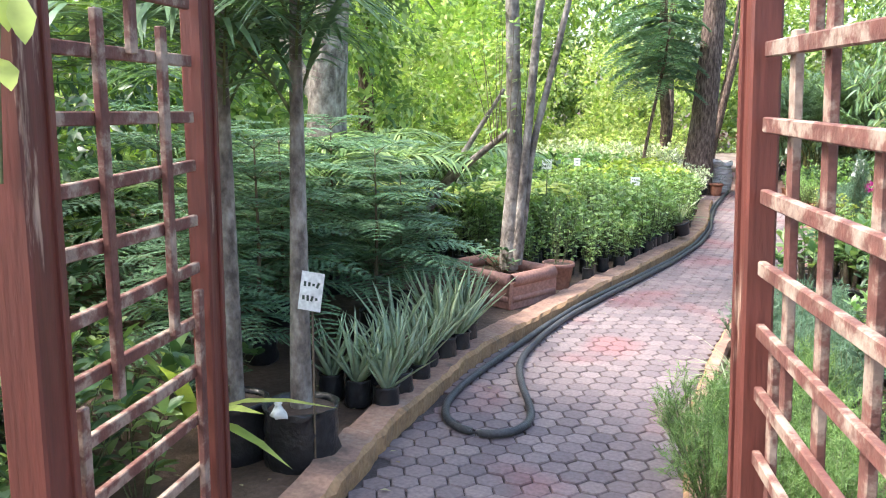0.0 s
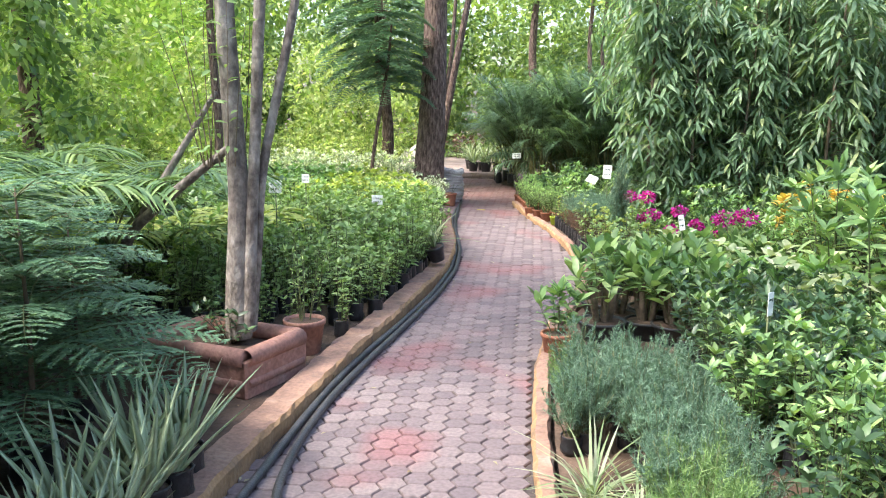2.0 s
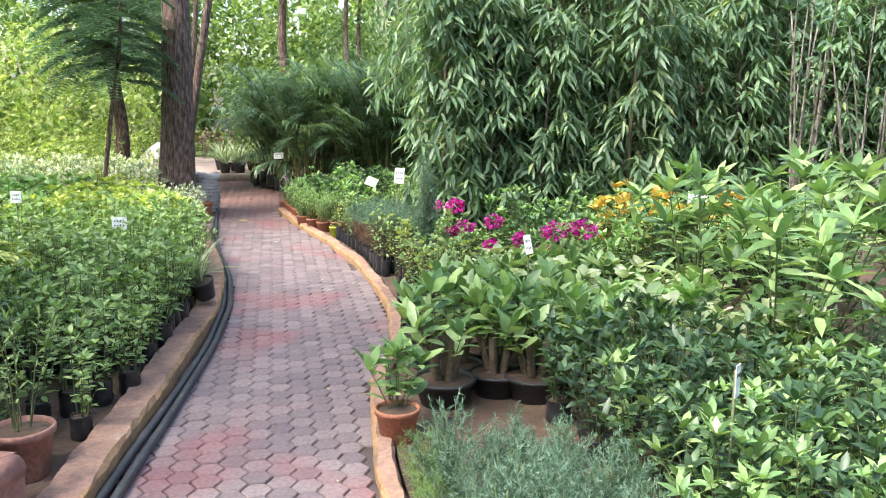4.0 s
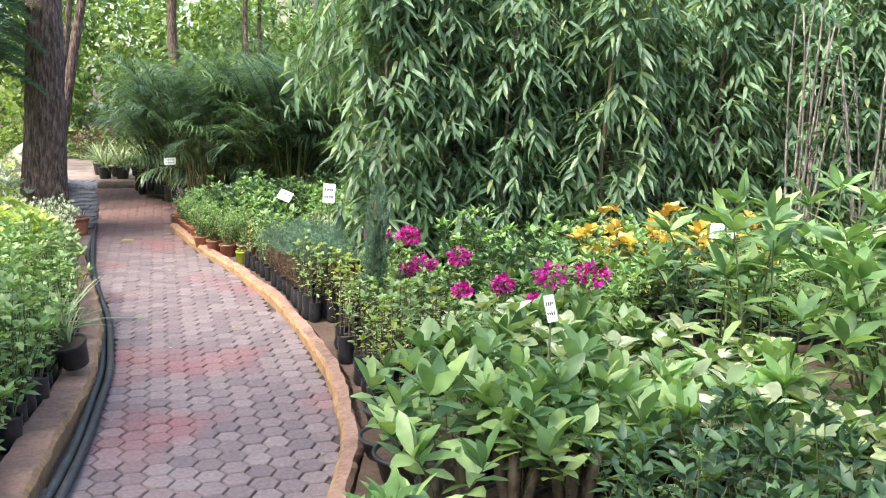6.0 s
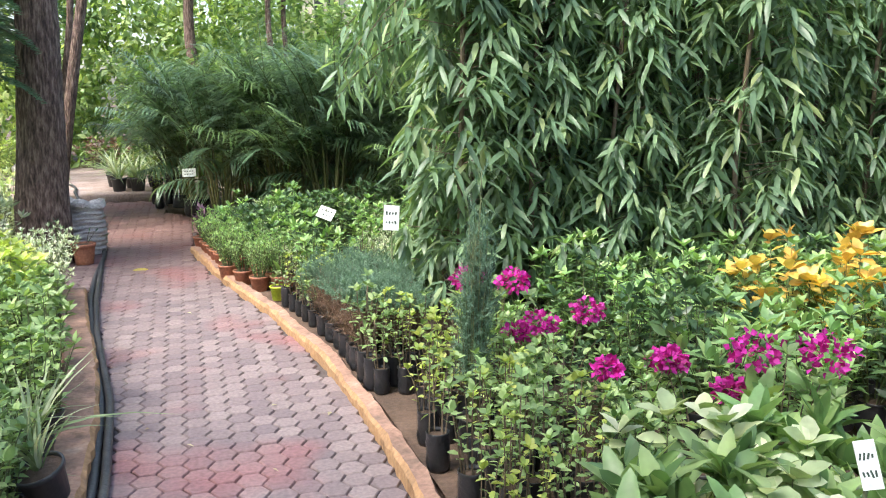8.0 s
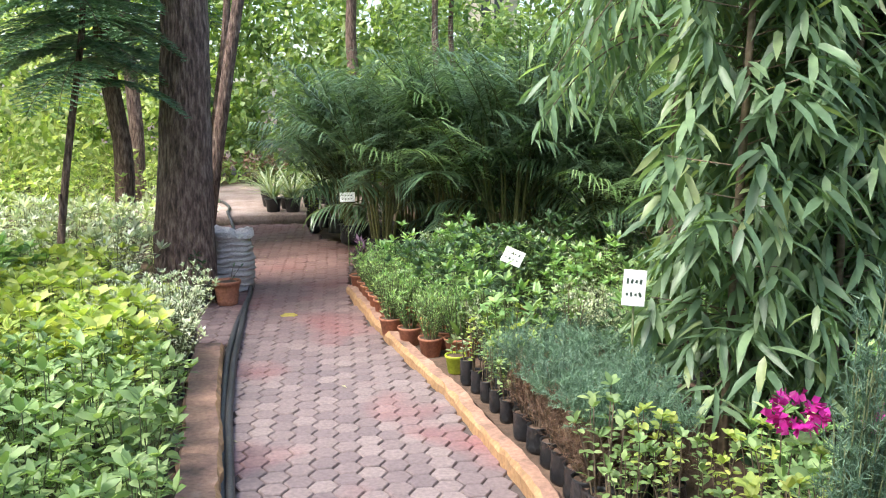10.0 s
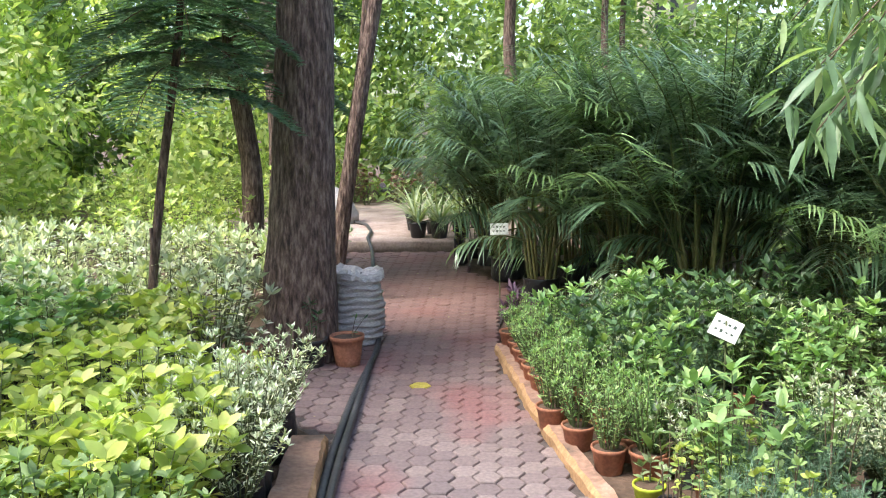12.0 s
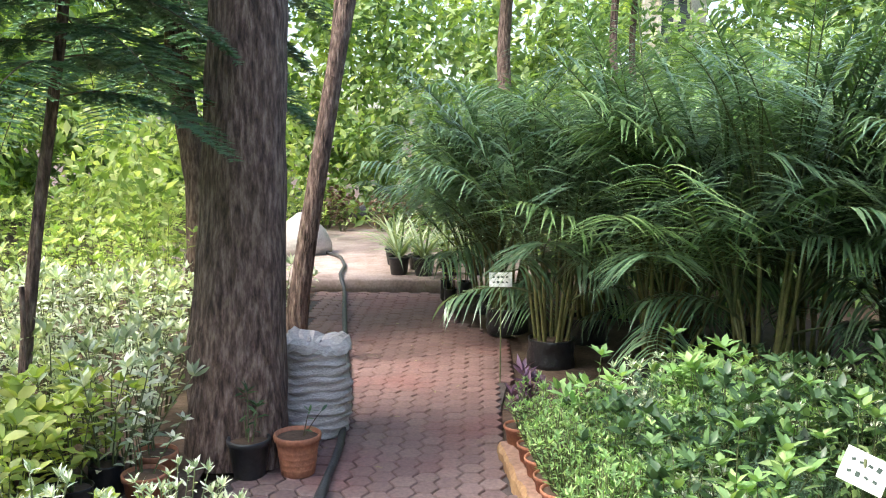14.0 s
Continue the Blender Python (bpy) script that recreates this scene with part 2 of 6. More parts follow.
M["l_aloe"] = leaf_mat("aloe_leaf", [(0, (0.24, 0.36, 0.19)), (0.6, (0.34, 0.46, 0.24)), (1, (0.44, 0.54, 0.32))], 0.42, 0.1)
M["l_spider"] = leaf_mat("striped_blade", [(0, (0.16, 0.27, 0.08)), (0.5, (0.3, 0.4, 0.17)), (1, (0.5, 0.55, 0.33))], 0.45, 0.3)
M["l_dry"] = leaf_mat("dry_blade", [(0, (0.26, 0.17, 0.08)), (0.5, (0.34, 0.27, 0.14)), (1, (0.42, 0.4, 0.22))], 0.7, 0.25)
M["l_rust"] = leaf_mat("rust_needles", [(0, (0.12, 0.06, 0.035)), (0.6, (0.2, 0.1, 0.06)), (1, (0.28, 0.17, 0.09))], 0.7, 0.2)
M["l_silver"] = leaf_mat("silver_edged_leaf", [(0, (0.22, 0.33, 0.17)), (0.4, (0.42, 0.52, 0.32)), (0.7, (0.66, 0.71, 0.54)), (1, (0.80, 0.82, 0.70))], 0.5, 0.3)
M["l_cream"] = leaf_mat("cream_green_leaf", [(0, (0.22, 0.36, 0.10)), (0.4, (0.46, 0.55, 0.24)), (1, (0.74, 0.76, 0.52))], 0.45, 0.35)
M["l_purple"] = leaf_mat("purple_leaf", [(0, (0.07, 0.025, 0.06)), (0.6, (0.13, 0.05, 0.11)), (1, (0.22, 0.1, 0.17))], 0.4, 0.2)
M["l_croton"] = leaf_mat("yellow_croton_leaf", [(0, (0.45, 0.25, 0.03)), (0.5, (0.6, 0.38, 0.04)), (1, (0.66, 0.52, 0.1))], 0.4, 0.3, pale=0.1)
M["petal"] = leaf_mat("magenta_bract", [(0, (0.36, 0.006, 0.19)), (0.6, (0.50, 0.012, 0.30)), (1, (0.62, 0.05, 0.42))], 0.6, 0.35, pale=0.0)
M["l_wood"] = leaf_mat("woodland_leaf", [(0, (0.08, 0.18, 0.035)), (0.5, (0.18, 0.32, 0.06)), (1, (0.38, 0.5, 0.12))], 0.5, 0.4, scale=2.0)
# lit counterpart of the woodland leaf: sunshine is put into its paler yellow-green
M["l_sunny"] = leaf_mat("sun_painted_leaf", [(0, (0.2, 0.34, 0.06)), (0.5, (0.38, 0.52, 0.10)), (1, (0.66, 0.72, 0.28))], 0.5, 0.45, scale=2.0, pale=0.16)

# ---- mesh building ----
def unit(a):
    return a / np.maximum(np.linalg.norm(a, axis=-1, keepdims=True), 1e-9)


SHAPES = {
    "small": (np.array([(0, 0), (.42, -.5), (.45, 0), (.42, .5), (1, 0)], float),
              np.array([(0, 1, 2), (0, 2, 3), (1, 4, 2), (2, 4, 3)])),
    "lance": (np.array([(0, 0), (.22, -.36), (.22, 0), (.22, .36), (.6, -.4), (.6, 0), (.6, .4), (1, 0)], float),
              np.array([(0, 1, 2), (0, 2, 3), (1, 4, 5), (1, 5, 2), (2, 5, 6), (2, 6, 3), (4, 7, 5), (5, 7, 6)])),
    "oval": (np.array([(0, 0), (.2, -.3), (.2, 0), (.2, .3), (.55, -.5), (.55, 0), (.55, .5), (.85, -.28), (.85, 0), (.85, .28), (1, 0)], float),
             np.array([(0, 1, 2), (0, 2, 3), (1, 4, 5), (1, 5, 2), (2, 5, 6), (2, 6, 3), (4, 7, 8), (4, 8, 5), (5, 8, 9), (5, 9, 6), (7, 10, 8), (8, 10, 9)])),
    "needle": (np.array([(0, -.5), (0, .5), (1, 0)], float), np.array([(0, 1, 2)])),
    "blade": (np.array([(0, -.35), (0, .35), (.25, -.5), (.25, .5), (.5, -.48), (.5, .48), (.75, -.34), (.75, .34), (1, 0)], float),
              np.array([(0, 1, 3), (0, 3, 2), (2, 3, 5), (2, 5, 4), (4, 5, 7), (4, 7, 6), (6, 7, 8)])),
}


class Geo:
    """Vertices and triangles gathered for one mesh, with a material slot for each."""

    def __init__(self):
        self.v, self.f, self.m, self.n = [], [], [], 0

    def add(self, v, f, slot=0):
        self.v.append(np.asarray(v, float))
        self.f.append(np.asarray(f, int) + self.n)
        self.m.append(np.full(len(f), slot))
        self.n += len(v)

    def leaves(self, p, d, ln, wd, shape="lance", bend=0.15, fold=0.25, up=(0, 0, 1), slot=0, rng=None, twist=0.3):
        p, d = np.asarray(p, float), unit(np.asarray(d, float))
        n = len(p)
        if n == 0:
            return
        ln, wd, bend = (np.broadcast_to(np.asarray(a, float), (n,)) for a in (ln, wd, bend))
        u = np.broadcast_to(np.asarray(up, float), (n, 3))
        if rng is not None:
            u = u + rng.normal(0, twist, (n, 3))
        s = unit(np.cross(d, u))
        nn = np.cross(s, d)
        uv, tri = SHAPES[shape]
        a, b = uv[:, 0][None, :, None], uv[:, 1][None, :, None]
        v = (p[:, None] + d[:, None] * (ln[:, None, None] * a) + s[:, None] * (wd[:, None, None] * b)
             + nn[:, None] * (fold * np.abs(b) * wd[:, None, None] - (bend * ln)[:, None, None] * a ** 2))
        f = (tri[None] + (np.arange(n) * len(uv))[:, None, None]).reshape(-1, 3)
        self.add(v.reshape(-1, 3), f, slot)

    def tube(self, pts, rad, sides=5, slot=0, cap=True):
        pts = np.asarray(pts, float)
        n = len(pts)
        rad = np.broadcast_to(np.asarray(rad, float), (n,))
        t = unit(np.gradient(pts, axis=0))
        ref = np.array([0.0, 1.0, 0.0]) if abs(t[:, 1]).mean() < 0.8 else np.array([1.0, 0.0, 0.0])
        s = unit(np.cross(t, ref))
        w = np.cross(t, s)
        a = np.arange(sides) * 2 * np.pi / sides
        v = pts[:, None] + rad[:, None, None] * (s[:, None] * np.cos(a)[None, :, None] + w[:, None] * np.sin(a)[None, :, None])
        f = []
        for i in range(n - 1):
            for j in range(sides):
                k = (j + 1) % sides
                A, B, C, D = i * sides + j, i * sides + k, (i + 1) * sides + k, (i + 1) * sides + j
                f += [(A, B, C), (A, C, D)]
        v = v.reshape(-1, 3)
        if cap:
            v = np.vstack([v, pts[-1:]])
            f += [((n - 1) * sides + j, (n - 1) * sides + (j + 1) % sides, n * sides) for j in range(sides)]
        self.add(v, f, slot)

    def lathe(self, prof, sides=20, slot=0, wob=0.0, rng=None):
        """Turned shape from (radius, height) pairs."""
        a = np.arange(sides) * 2 * np.pi / sides
        v = []
        for r, z in prof:
            k = 1 + (rng.normal(0, wob, sides) if rng is not None else 0)
            v.append(np.stack([r * k * np.cos(a), r * k * np.sin(a), np.full(sides, z)], 1))
        f = []
        for i in range(len(prof) - 1):
            for j in range(sides):
                k = (j + 1) % sides
                A, B, C, D = i * sides + j, i * sides + k, (i + 1) * sides + k, (i + 1) * sides + j
                f += [(A, B, C), (A, C, D)]
        self.add(np.vstack(v), f, slot)

    def box(self, size, m=None, slot=0, bevel=0.0):
        bm = bmesh.new()
        bmesh.ops.create_cube(bm, size=1, matrix=(m or Matrix()) @ Matrix.Diagonal((*size, 1)))
        if bevel:
            bmesh.ops.bevel(bm, geom=bm.edges[:], offset=bevel, segments=1, affect='EDGES')
        bmesh.ops.triangulate(bm, faces=bm.faces[:])
        bm.verts.index_update()
        self.add([tuple(v.co) for v in bm.verts], [[v.index for v in f.verts] for f in bm.faces], slot)
        bm.free()

    def merge(self, other, mat4=None, slot=None):
        v, f, m = np.vstack(other.v), np.vstack(other.f), np.concatenate(other.m)
        if mat4 is not None:
            A = np.array(mat4)
            v = v @ A[:3, :3].T + A[:3, 3]
        self.v.append(v)
        self.f.append(f + self.n)
        self.m.append(m if slot is None else np.full(len(f), slot))
        self.n += len(v)

    def mesh(self, name, mats, smooth=True):
        v, f, mi = np.vstack(self.v), np.vstack(self.f), np.concatenate(self.m)
        me = bpy.data.meshes.new(name)
        me.vertices.add(len(v))
        me.vertices.foreach_set("co", v.astype(np.float32).ravel())
        me.loops.add(len(f) * 3)
        me.loops.foreach_set("vertex_index", f.astype(np.int32).ravel())
        me.polygons.add(len(f))
        me.polygons.foreach_set("loop_start", (np.arange(len(f)) * 3).astype(np.int32))
        me.polygons.foreach_set("material_index", mi.astype(np.int32))
        me.polygons.foreach_set("use_smooth", np.full(len(f), smooth))
        for k in mats:
            me.materials.append(M[k])
        me.update(calc_edges=True)
        me.validate()
        return me


def part(name, g, mats, parent=None, label="", smooth=True):
    """One mesh object from gathered geometry, under a thing or a part."""
    ob = new(name, g.mesh(name, mats if isinstance(mats, (list, tuple)) else [mats], smooth))
    if parent is not None:
        ob.parent = parent
    if label:
        tagged(ob, label=label)
    return ob


def empty(name, m, label, category, group="", kind=""):
    ob = new(name)
    ob.empty_display_size = 0.1
    ob.matrix_world = m
    tagged(ob, label=label, category=category, group=group, kind=kind)
    return ob


def at(x, y, z=0.0, turn=0.0, size=1.0, lean=0.0):
    return pose(x, y, z, lean, 0, turn) @ Matrix.Diagonal((size, size, size, 1))


def interp(pts, y):
    ys, xs = [p[1] for p in pts], [p[0] for p in pts]
    return float(np.interp(y, ys, xs))


def smooth_line(pts, n):
    """A smooth run of n points through a few plan points."""
    p = np.array(pts, float)
    t = np.r_[0, np.cumsum(np.linalg.norm(np.diff(p, axis=0), axis=1))]
    q = np.linspace(0, t[-1], n)
    out = np.stack([np.interp(q, t, p[:, i]) for i in range(p.shape[1])], 1)
    k = max(3, n // (3 * len(pts)) * 2 + 1)
    pad = np.vstack([np.repeat(out[:1], k // 2, 0), out, np.repeat(out[-1:], k // 2, 0)])
    ker = np.ones(k) / k
    return np.stack([np.convolve(pad[:, i], ker, "valid") for i in range(p.shape[1])], 1)

# ---- setting: ground, paved path, kerbs ----
LEFT_EDGE = [(-1.20, 0.0), (-1.30, 2.6), (-1.50, 3.8), (-1.62, 4.5), (-1.70, 5.3), (-1.71, 5.8), (-1.62, 6.8), (-1.50, 7.9), (-1.37, 9.1), (-1.28, 10.0), (-1.28, 10.8), (-1.36, 11.7), (-1.50, 12.7), (-1.60, 13.7), (-1.95, 14.1), (-2.05, 15.0), (-2.10, 15.9), (-2.2, 17.0), (-2.5, 19.4)]
RIGHT_EDGE = [(0.45, 0.0), (0.10, 2.8), (-0.36, 4.3), (-0.50, 5.3), (-0.54, 6.3), (-0.53, 7.4), (-0.44, 8.4), (-0.24, 9.0), (-0.15, 9.8), (-0.17, 10.8), (-0.26, 11.8), (-0.40, 12.7), (-0.60, 13.6), (-0.76, 14.5), (-0.90, 15.5), (-0.80, 16.5), (-0.75, 17.4), (-1.15, 18.2), (-1.3, 19.4)]
S = 0.064                      # paver's side
PITCH_X, PITCH_Y = 1.5 * S, math.sqrt(3) * S

g = Geo()
nx, ny = 60, 60
gx, gy = np.meshgrid(np.sign(np.linspace(-1, 1, nx)) * np.abs(np.linspace(-1, 1, nx)) ** 2 * 150, 10 + np.sign(np.linspace(-1, 1, ny)) * np.abs(np.linspace(-1, 1, ny)) ** 2 * 150)
idx = np.arange(nx * ny).reshape(ny, nx)
quads = np.stack([idx[:-1, :-1], idx[:-1, 1:], idx[1:, 1:], idx[1:, :-1]], -1).reshape(-1, 4)
g.add(np.stack([gx.ravel(), gy.ravel(), np.full(nx * ny, -0.03)], 1), np.vstack([quads[:, [0, 1, 2]], quads[:, [0, 2, 3]]]))
ground = part("ground", g, "soil")
tagged(ground, label="bare brown earth under the nursery beds", category="ground", kind="structure")


def strip(name, xs_left, xs_right, ys, z, mat):
    g = Geo()
    v = [(a, y, z) for a, y in zip(xs_left, ys)] + [(b, y, z) for b, y in zip(xs_right, ys)]
    n = len(ys)
    f = []
    for i in range(n - 1):
        f += [(i, n + i, n + i + 1), (i, n + i + 1, i + 1)]
    g.add(v, f)
    return part(name, g, mat)


ys = np.linspace(0, 19.4, 120)
floor = strip("path_floor", [interp(LEFT_EDGE, y) - 0.02 for y in ys], [interp(RIGHT_EDGE, y) + 0.02 for y in ys], ys, -0.012, "grout")
tagged(floor, label="winding garden path of worn hexagonal concrete pavers", category="path", kind="structure")
# raised beds on both sides, level with the kerb tops
for name, edge, sgn in (("bed_left", LEFT_EDGE, -1), ("bed_right", RIGHT_EDGE, 1)):
    near = [interp(edge, y) + sgn * 0.10 for y in ys]
    far = [sgn * 9.0 for y in ys]
    bed = strip(name, far if sgn < 0 else near, near if sgn < 0 else far, ys, 0.035 if sgn < 0 else 0.025, "soil")
    tagged(bed, label="planting bed of damp brown soil with litter", category="flower bed", kind="structure")


def kerb(name, edge, sgn, y0, y1, width, height, seed):
    """Rendered kerb with a crumbling top, swept along the path's edge."""
    rng = np.random.default_rng(seed)
    n = int((y1 - y0) / 0.06)
    yy = np.linspace(y0, y1, n)
    ctr = smooth_line([(interp(edge, y), y) for y in np.linspace(y0, y1, 22)], n)
    t = unit(np.gradient(ctr, axis=0))
    side = np.stack([t[:, 1], -t[:, 0]], 1) * sgn
    prof = [(0.0, -0.03), (0.0, height - 0.018), (0.016, height), (width - 0.015, height + 0.004), (width, height - 0.02), (width, -0.03)]
    v = []
    wobble = np.convolve(rng.normal(0, 1, n + 8), np.ones(9) / 9, "valid")
    for k, (o, z) in enumerate(prof):
        jit = rng.normal(0, 0.0035, (n, 2)) + 0.010 * wobble[:, None]
        low = (1 if 0 < k < 5 else 0)
        v.append(np.stack([ctr[:, 0] + side[:, 0] * (o + jit[:, 0]), ctr[:, 1] + side[:, 1] * (o + jit[:, 0]), z + low * jit[:, 1]], 1))
    m = len(prof)
    f, slot = [], []
    for i in range(n - 1):
        for k in range(m - 1):
            A, B, C, D = k * n + i, k * n + i + 1, (k + 1) * n + i + 1, (k + 1) * n + i
            f += [(A, B, C), (A, C, D)]
            slot += [1 if k < 2 else 0] * 2
    g = Geo()
    g.add(np.vstack(v), f)
    g.m = [np.array(slot)]
    ob = part(name, g, ["kerb", "kerb_face"], smooth=False)
    return tagged(ob, label="low ochre-painted plaster kerb, chipped along its edge", category="kerb", kind="structure")


kerb("kerb_left", LEFT_EDGE, -1, 3.0, 13.6, 0.17, 0.085, 3)
kerb("kerb_right", RIGHT_EDGE, 1, 4.2, 15.3, 0.085, 0.055, 4)

# raised pad and step at the far end
g = Geo()
g.box((4.6, 4.4, 0.16), pose(-2.6, 21.65, 0.03), bevel=0.02)
tagged(part("step_far", g, "concrete"), label="low cement platform with a worn front edge", category="step", kind="structure")


def hexagon(r, z, lift=0.0):
    return [(r * math.cos(k * math.pi / 3), r * math.sin(k * math.pi / 3), z + lift) for k in range(6)]


def paver_geo(rng=None):
    g = Geo()
    tilt = rng.normal(0, 0.012, 2) if rng is not None else (0, 0)
    hgt = rng.normal(0, 0.0012) if rng is not None else 0
    ang = rng.normal(0, 0.012) if rng is not None else 0
    shrink = 0.946 + (rng.normal(0, 0.010) if rng is not None else 0)
    v = np.array(hexagon(S * shrink * 0.93, 0.0) + hexagon(S * shrink, -0.005) + hexagon(S * shrink, -0.03))
    v[:, 2] += tilt[0] * v[:, 0] + tilt[1] * v[:, 1] + hgt
    c, s_ = math.cos(ang), math.sin(ang)
    v[:, :2] = v[:, :2] @ np.array([[c, s_], [-s_, c]])
    f = [(0, 1, 2), (0, 2, 3), (0, 3, 4), (0, 4, 5)]
    for a in (0, 6):
        for k in range(6):
            l = (k + 1) % 6
            f += [(a + k, a + 6 + k, a + 6 + l), (a + k, a + 6 + l, a + l)]
    g.add(v, f)
    return g


def paver_places():
    out = []
    for i in range(-32, 14):
        x = -0.794 + i * PITCH_X
        for j in range(-64, 114):
            y = 6.969 + (j + (0.5 if i % 2 else 0.0)) * PITCH_Y
            if 0.3 < y < 19.36 and interp(LEFT_EDGE, y) - 0.01 < x - S * 0.5 and x + S * 0.45 < interp(RIGHT_EDGE, y) + 0.035:
                out.append((x, y))
    return out

# ---- kinds of plants and pots ----
def ring_dirs(n, rng, lift, jitter=0.2, start=0.0):
    a = start + np.arange(n) * 2.39996 + rng.normal(0, jitter, n)
    l = lift + rng.normal(0, jitter, n)
    return np.stack([np.cos(a) * np.cos(l), np.sin(a) * np.cos(l), np.sin(l)], 1)


def stem_bush(seed, stems, nodes, h, r, ln, wd, shape="lance", lift=0.35, bend=0.25, z0=0.0, base=0.03, tip_leaves=5, first=0.25, fold=0.25, stem_r=0.004, jitter=0.25):
    """Branching leafy plant: foliage and stems gathered apart."""
    rng = np.random.default_rng(seed)
    leaf, wood = Geo(), Geo()
    for s in range(stems):
        a = rng.uniform(0, 2 * np.pi)
        k = math.sqrt((s + 0.5) / stems)
        tip = np.array([math.cos(a) * r * k, math.sin(a) * r * k, z0 + h * (1.05 - 0.38 * k * k) * rng.uniform(0.85, 1.1)])
        b = np.array([math.cos(a) * base, math.sin(a) * base, z0])
        mid = b + (tip - b) * 0.5 + np.array([0, 0, 0.12 * h]) + rng.normal(0, 0.03 * h, 3)
        t = np.linspace(0, 1, 7)[:, None]
        line = (1 - t) ** 2 * b + 2 * t * (1 - t) * mid + t ** 2 * tip
        wood.tube(line, np.linspace(stem_r, stem_r * 0.4, 7), 3)
        q = np.linspace(first, 0.97, nodes)
        p = (1 - q[:, None]) ** 2 * b + 2 * q[:, None] * (1 - q[:, None]) * mid + q[:, None] ** 2 * tip
        d = ring_dirs(nodes, rng, lift, jitter, a)
        size = rng.uniform(0.7, 1.1, nodes) * (1.0 - 0.25 * q)
        leaf.leaves(p, d, ln * size, wd * size, shape, bend, fold, rng=rng)
        if tip_leaves:
            d = ring_dirs(tip_leaves, rng, lift + 0.45, jitter, a + 1)
            leaf.leaves(np.repeat(tip[None], tip_leaves, 0), d, ln * rng.uniform(0.6, 1.0, tip_leaves), wd * 0.9, shape, bend * 0.8, fold, rng=rng)
    return leaf, wood


def needle_bush(seed, stems, h, r, ln, per, z0=0.0, width=0.0025, twigs=8):
    """Feathery upright bush of fine needled twigs."""
    rng = np.random.default_rng(seed)
    leaf, wood = Geo(), Geo()
    for s in range(stems):
        a = rng.uniform(0, 2 * np.pi)
        k = math.sqrt((s + 0.5) / stems)
        tip = np.array([math.cos(a) * r * k, math.sin(a) * r * k, z0 + h * (1.05 - 0.45 * k * k) * rng.uniform(0.8, 1.1)])
        b = np.array([0, 0, z0]) + tip * np.array([0.2, 0.2, 0])
        t = np.linspace(0, 1, 5)[:, None]
        line = b + (tip - b) * t + np.array([0, 0, 0.1 * h]) * (t * (1 - t) * 2)
        wood.tube(line, np.linspace(0.003, 0.0015, 5), 3)
        for w in range(twigs):
            q = 0.2 + 0.8 * (w + rng.uniform()) / twigs
            p0 = b + (tip - b) * q
            td = unit(unit(tip - b) * 0.9 + rng.normal(0, 0.5, 3) + np.array([0, 0, 0.3]))
            tl = ln * rng.uniform(1.5, 3.0)
            u = np.linspace(0.05, 1, per)
            p = p0 + td * tl * u[:, None]
            d = td * 0.8 + rng.normal(0, 0.55, (per, 3))
            leaf.leaves(p, d, ln * rng.uniform(0.6, 1.1, per), width * rng.uniform(0.8, 1.3, per), "needle", 0, 0, rng=rng, twist=1)
    return leaf, wood


def blade_tuft(seed, n, ln, wd, lift=0.9, bend=0.8, z0=0.0, base=0.015):
    """Rosette of arching strap leaves."""
    rng = np.random.default_rng(seed)
    leaf = Geo()
    d = ring_dirs(n, rng, lift, 0.25)
    p = np.stack([d[:, 0] * base, d[:, 1] * base, np.full(n, z0)], 1)
    leaf.leaves(p, d, ln * rng.uniform(0.55, 1.1, n), wd * rng.uniform(0.7, 1.1, n), "blade", bend * rng.uniform(0.4, 1.2, n), 0.3, rng=rng, twist=0.15)
    return leaf


def aloe_rosette(seed, n, ln, wd):
    """Thick tapering leaves, each a closed three-sided spike."""
    rng = np.random.default_rng(seed)
    out_leaves = []
    for i in range(n):
        g = Geo()
        k = i / n
        a = i * 2.4 + rng.normal(0, 0.15)
        lift = 0.75 + 0.7 * k + rng.normal(0, 0.06)
        d = np.array([math.cos(a) * math.cos(lift), math.sin(a) * math.cos(lift), math.sin(lift)])
        L = ln * rng.uniform(0.75, 1.08)
        t = np.linspace(0, 1, 6)
        out = np.array([math.cos(a), math.sin(a), 0])
        line = d * (L * t)[:, None] + out * (0.12 * L * t ** 2)[:, None] + out * 0.012
        s = unit(np.cross(d, [0, 0, 1.0]))
        nn = np.cross(s, d)
        w = wd * np.array([1, 0.95, 0.8, 0.6, 0.35, 0.03])
        v = []
        for q in range(6):
            v += [line[q] - s * w[q] * .5, line[q] + s * w[q] * .5, line[q] - nn * w[q] * 0.38]
        f = []
        for q in range(5):
            for j in range(3):
                l = (j + 1) % 3
                A, B, C, D = 3 * q + j, 3 * q + l, 3 * q + 3 + l, 3 * q + 3 + j
                f += [(A, B, C), (A, C, D)]
        g.add(np.array(v), f)
        out_leaves.append(("leaf", g, "l_aloe", ""))
    return out_leaves


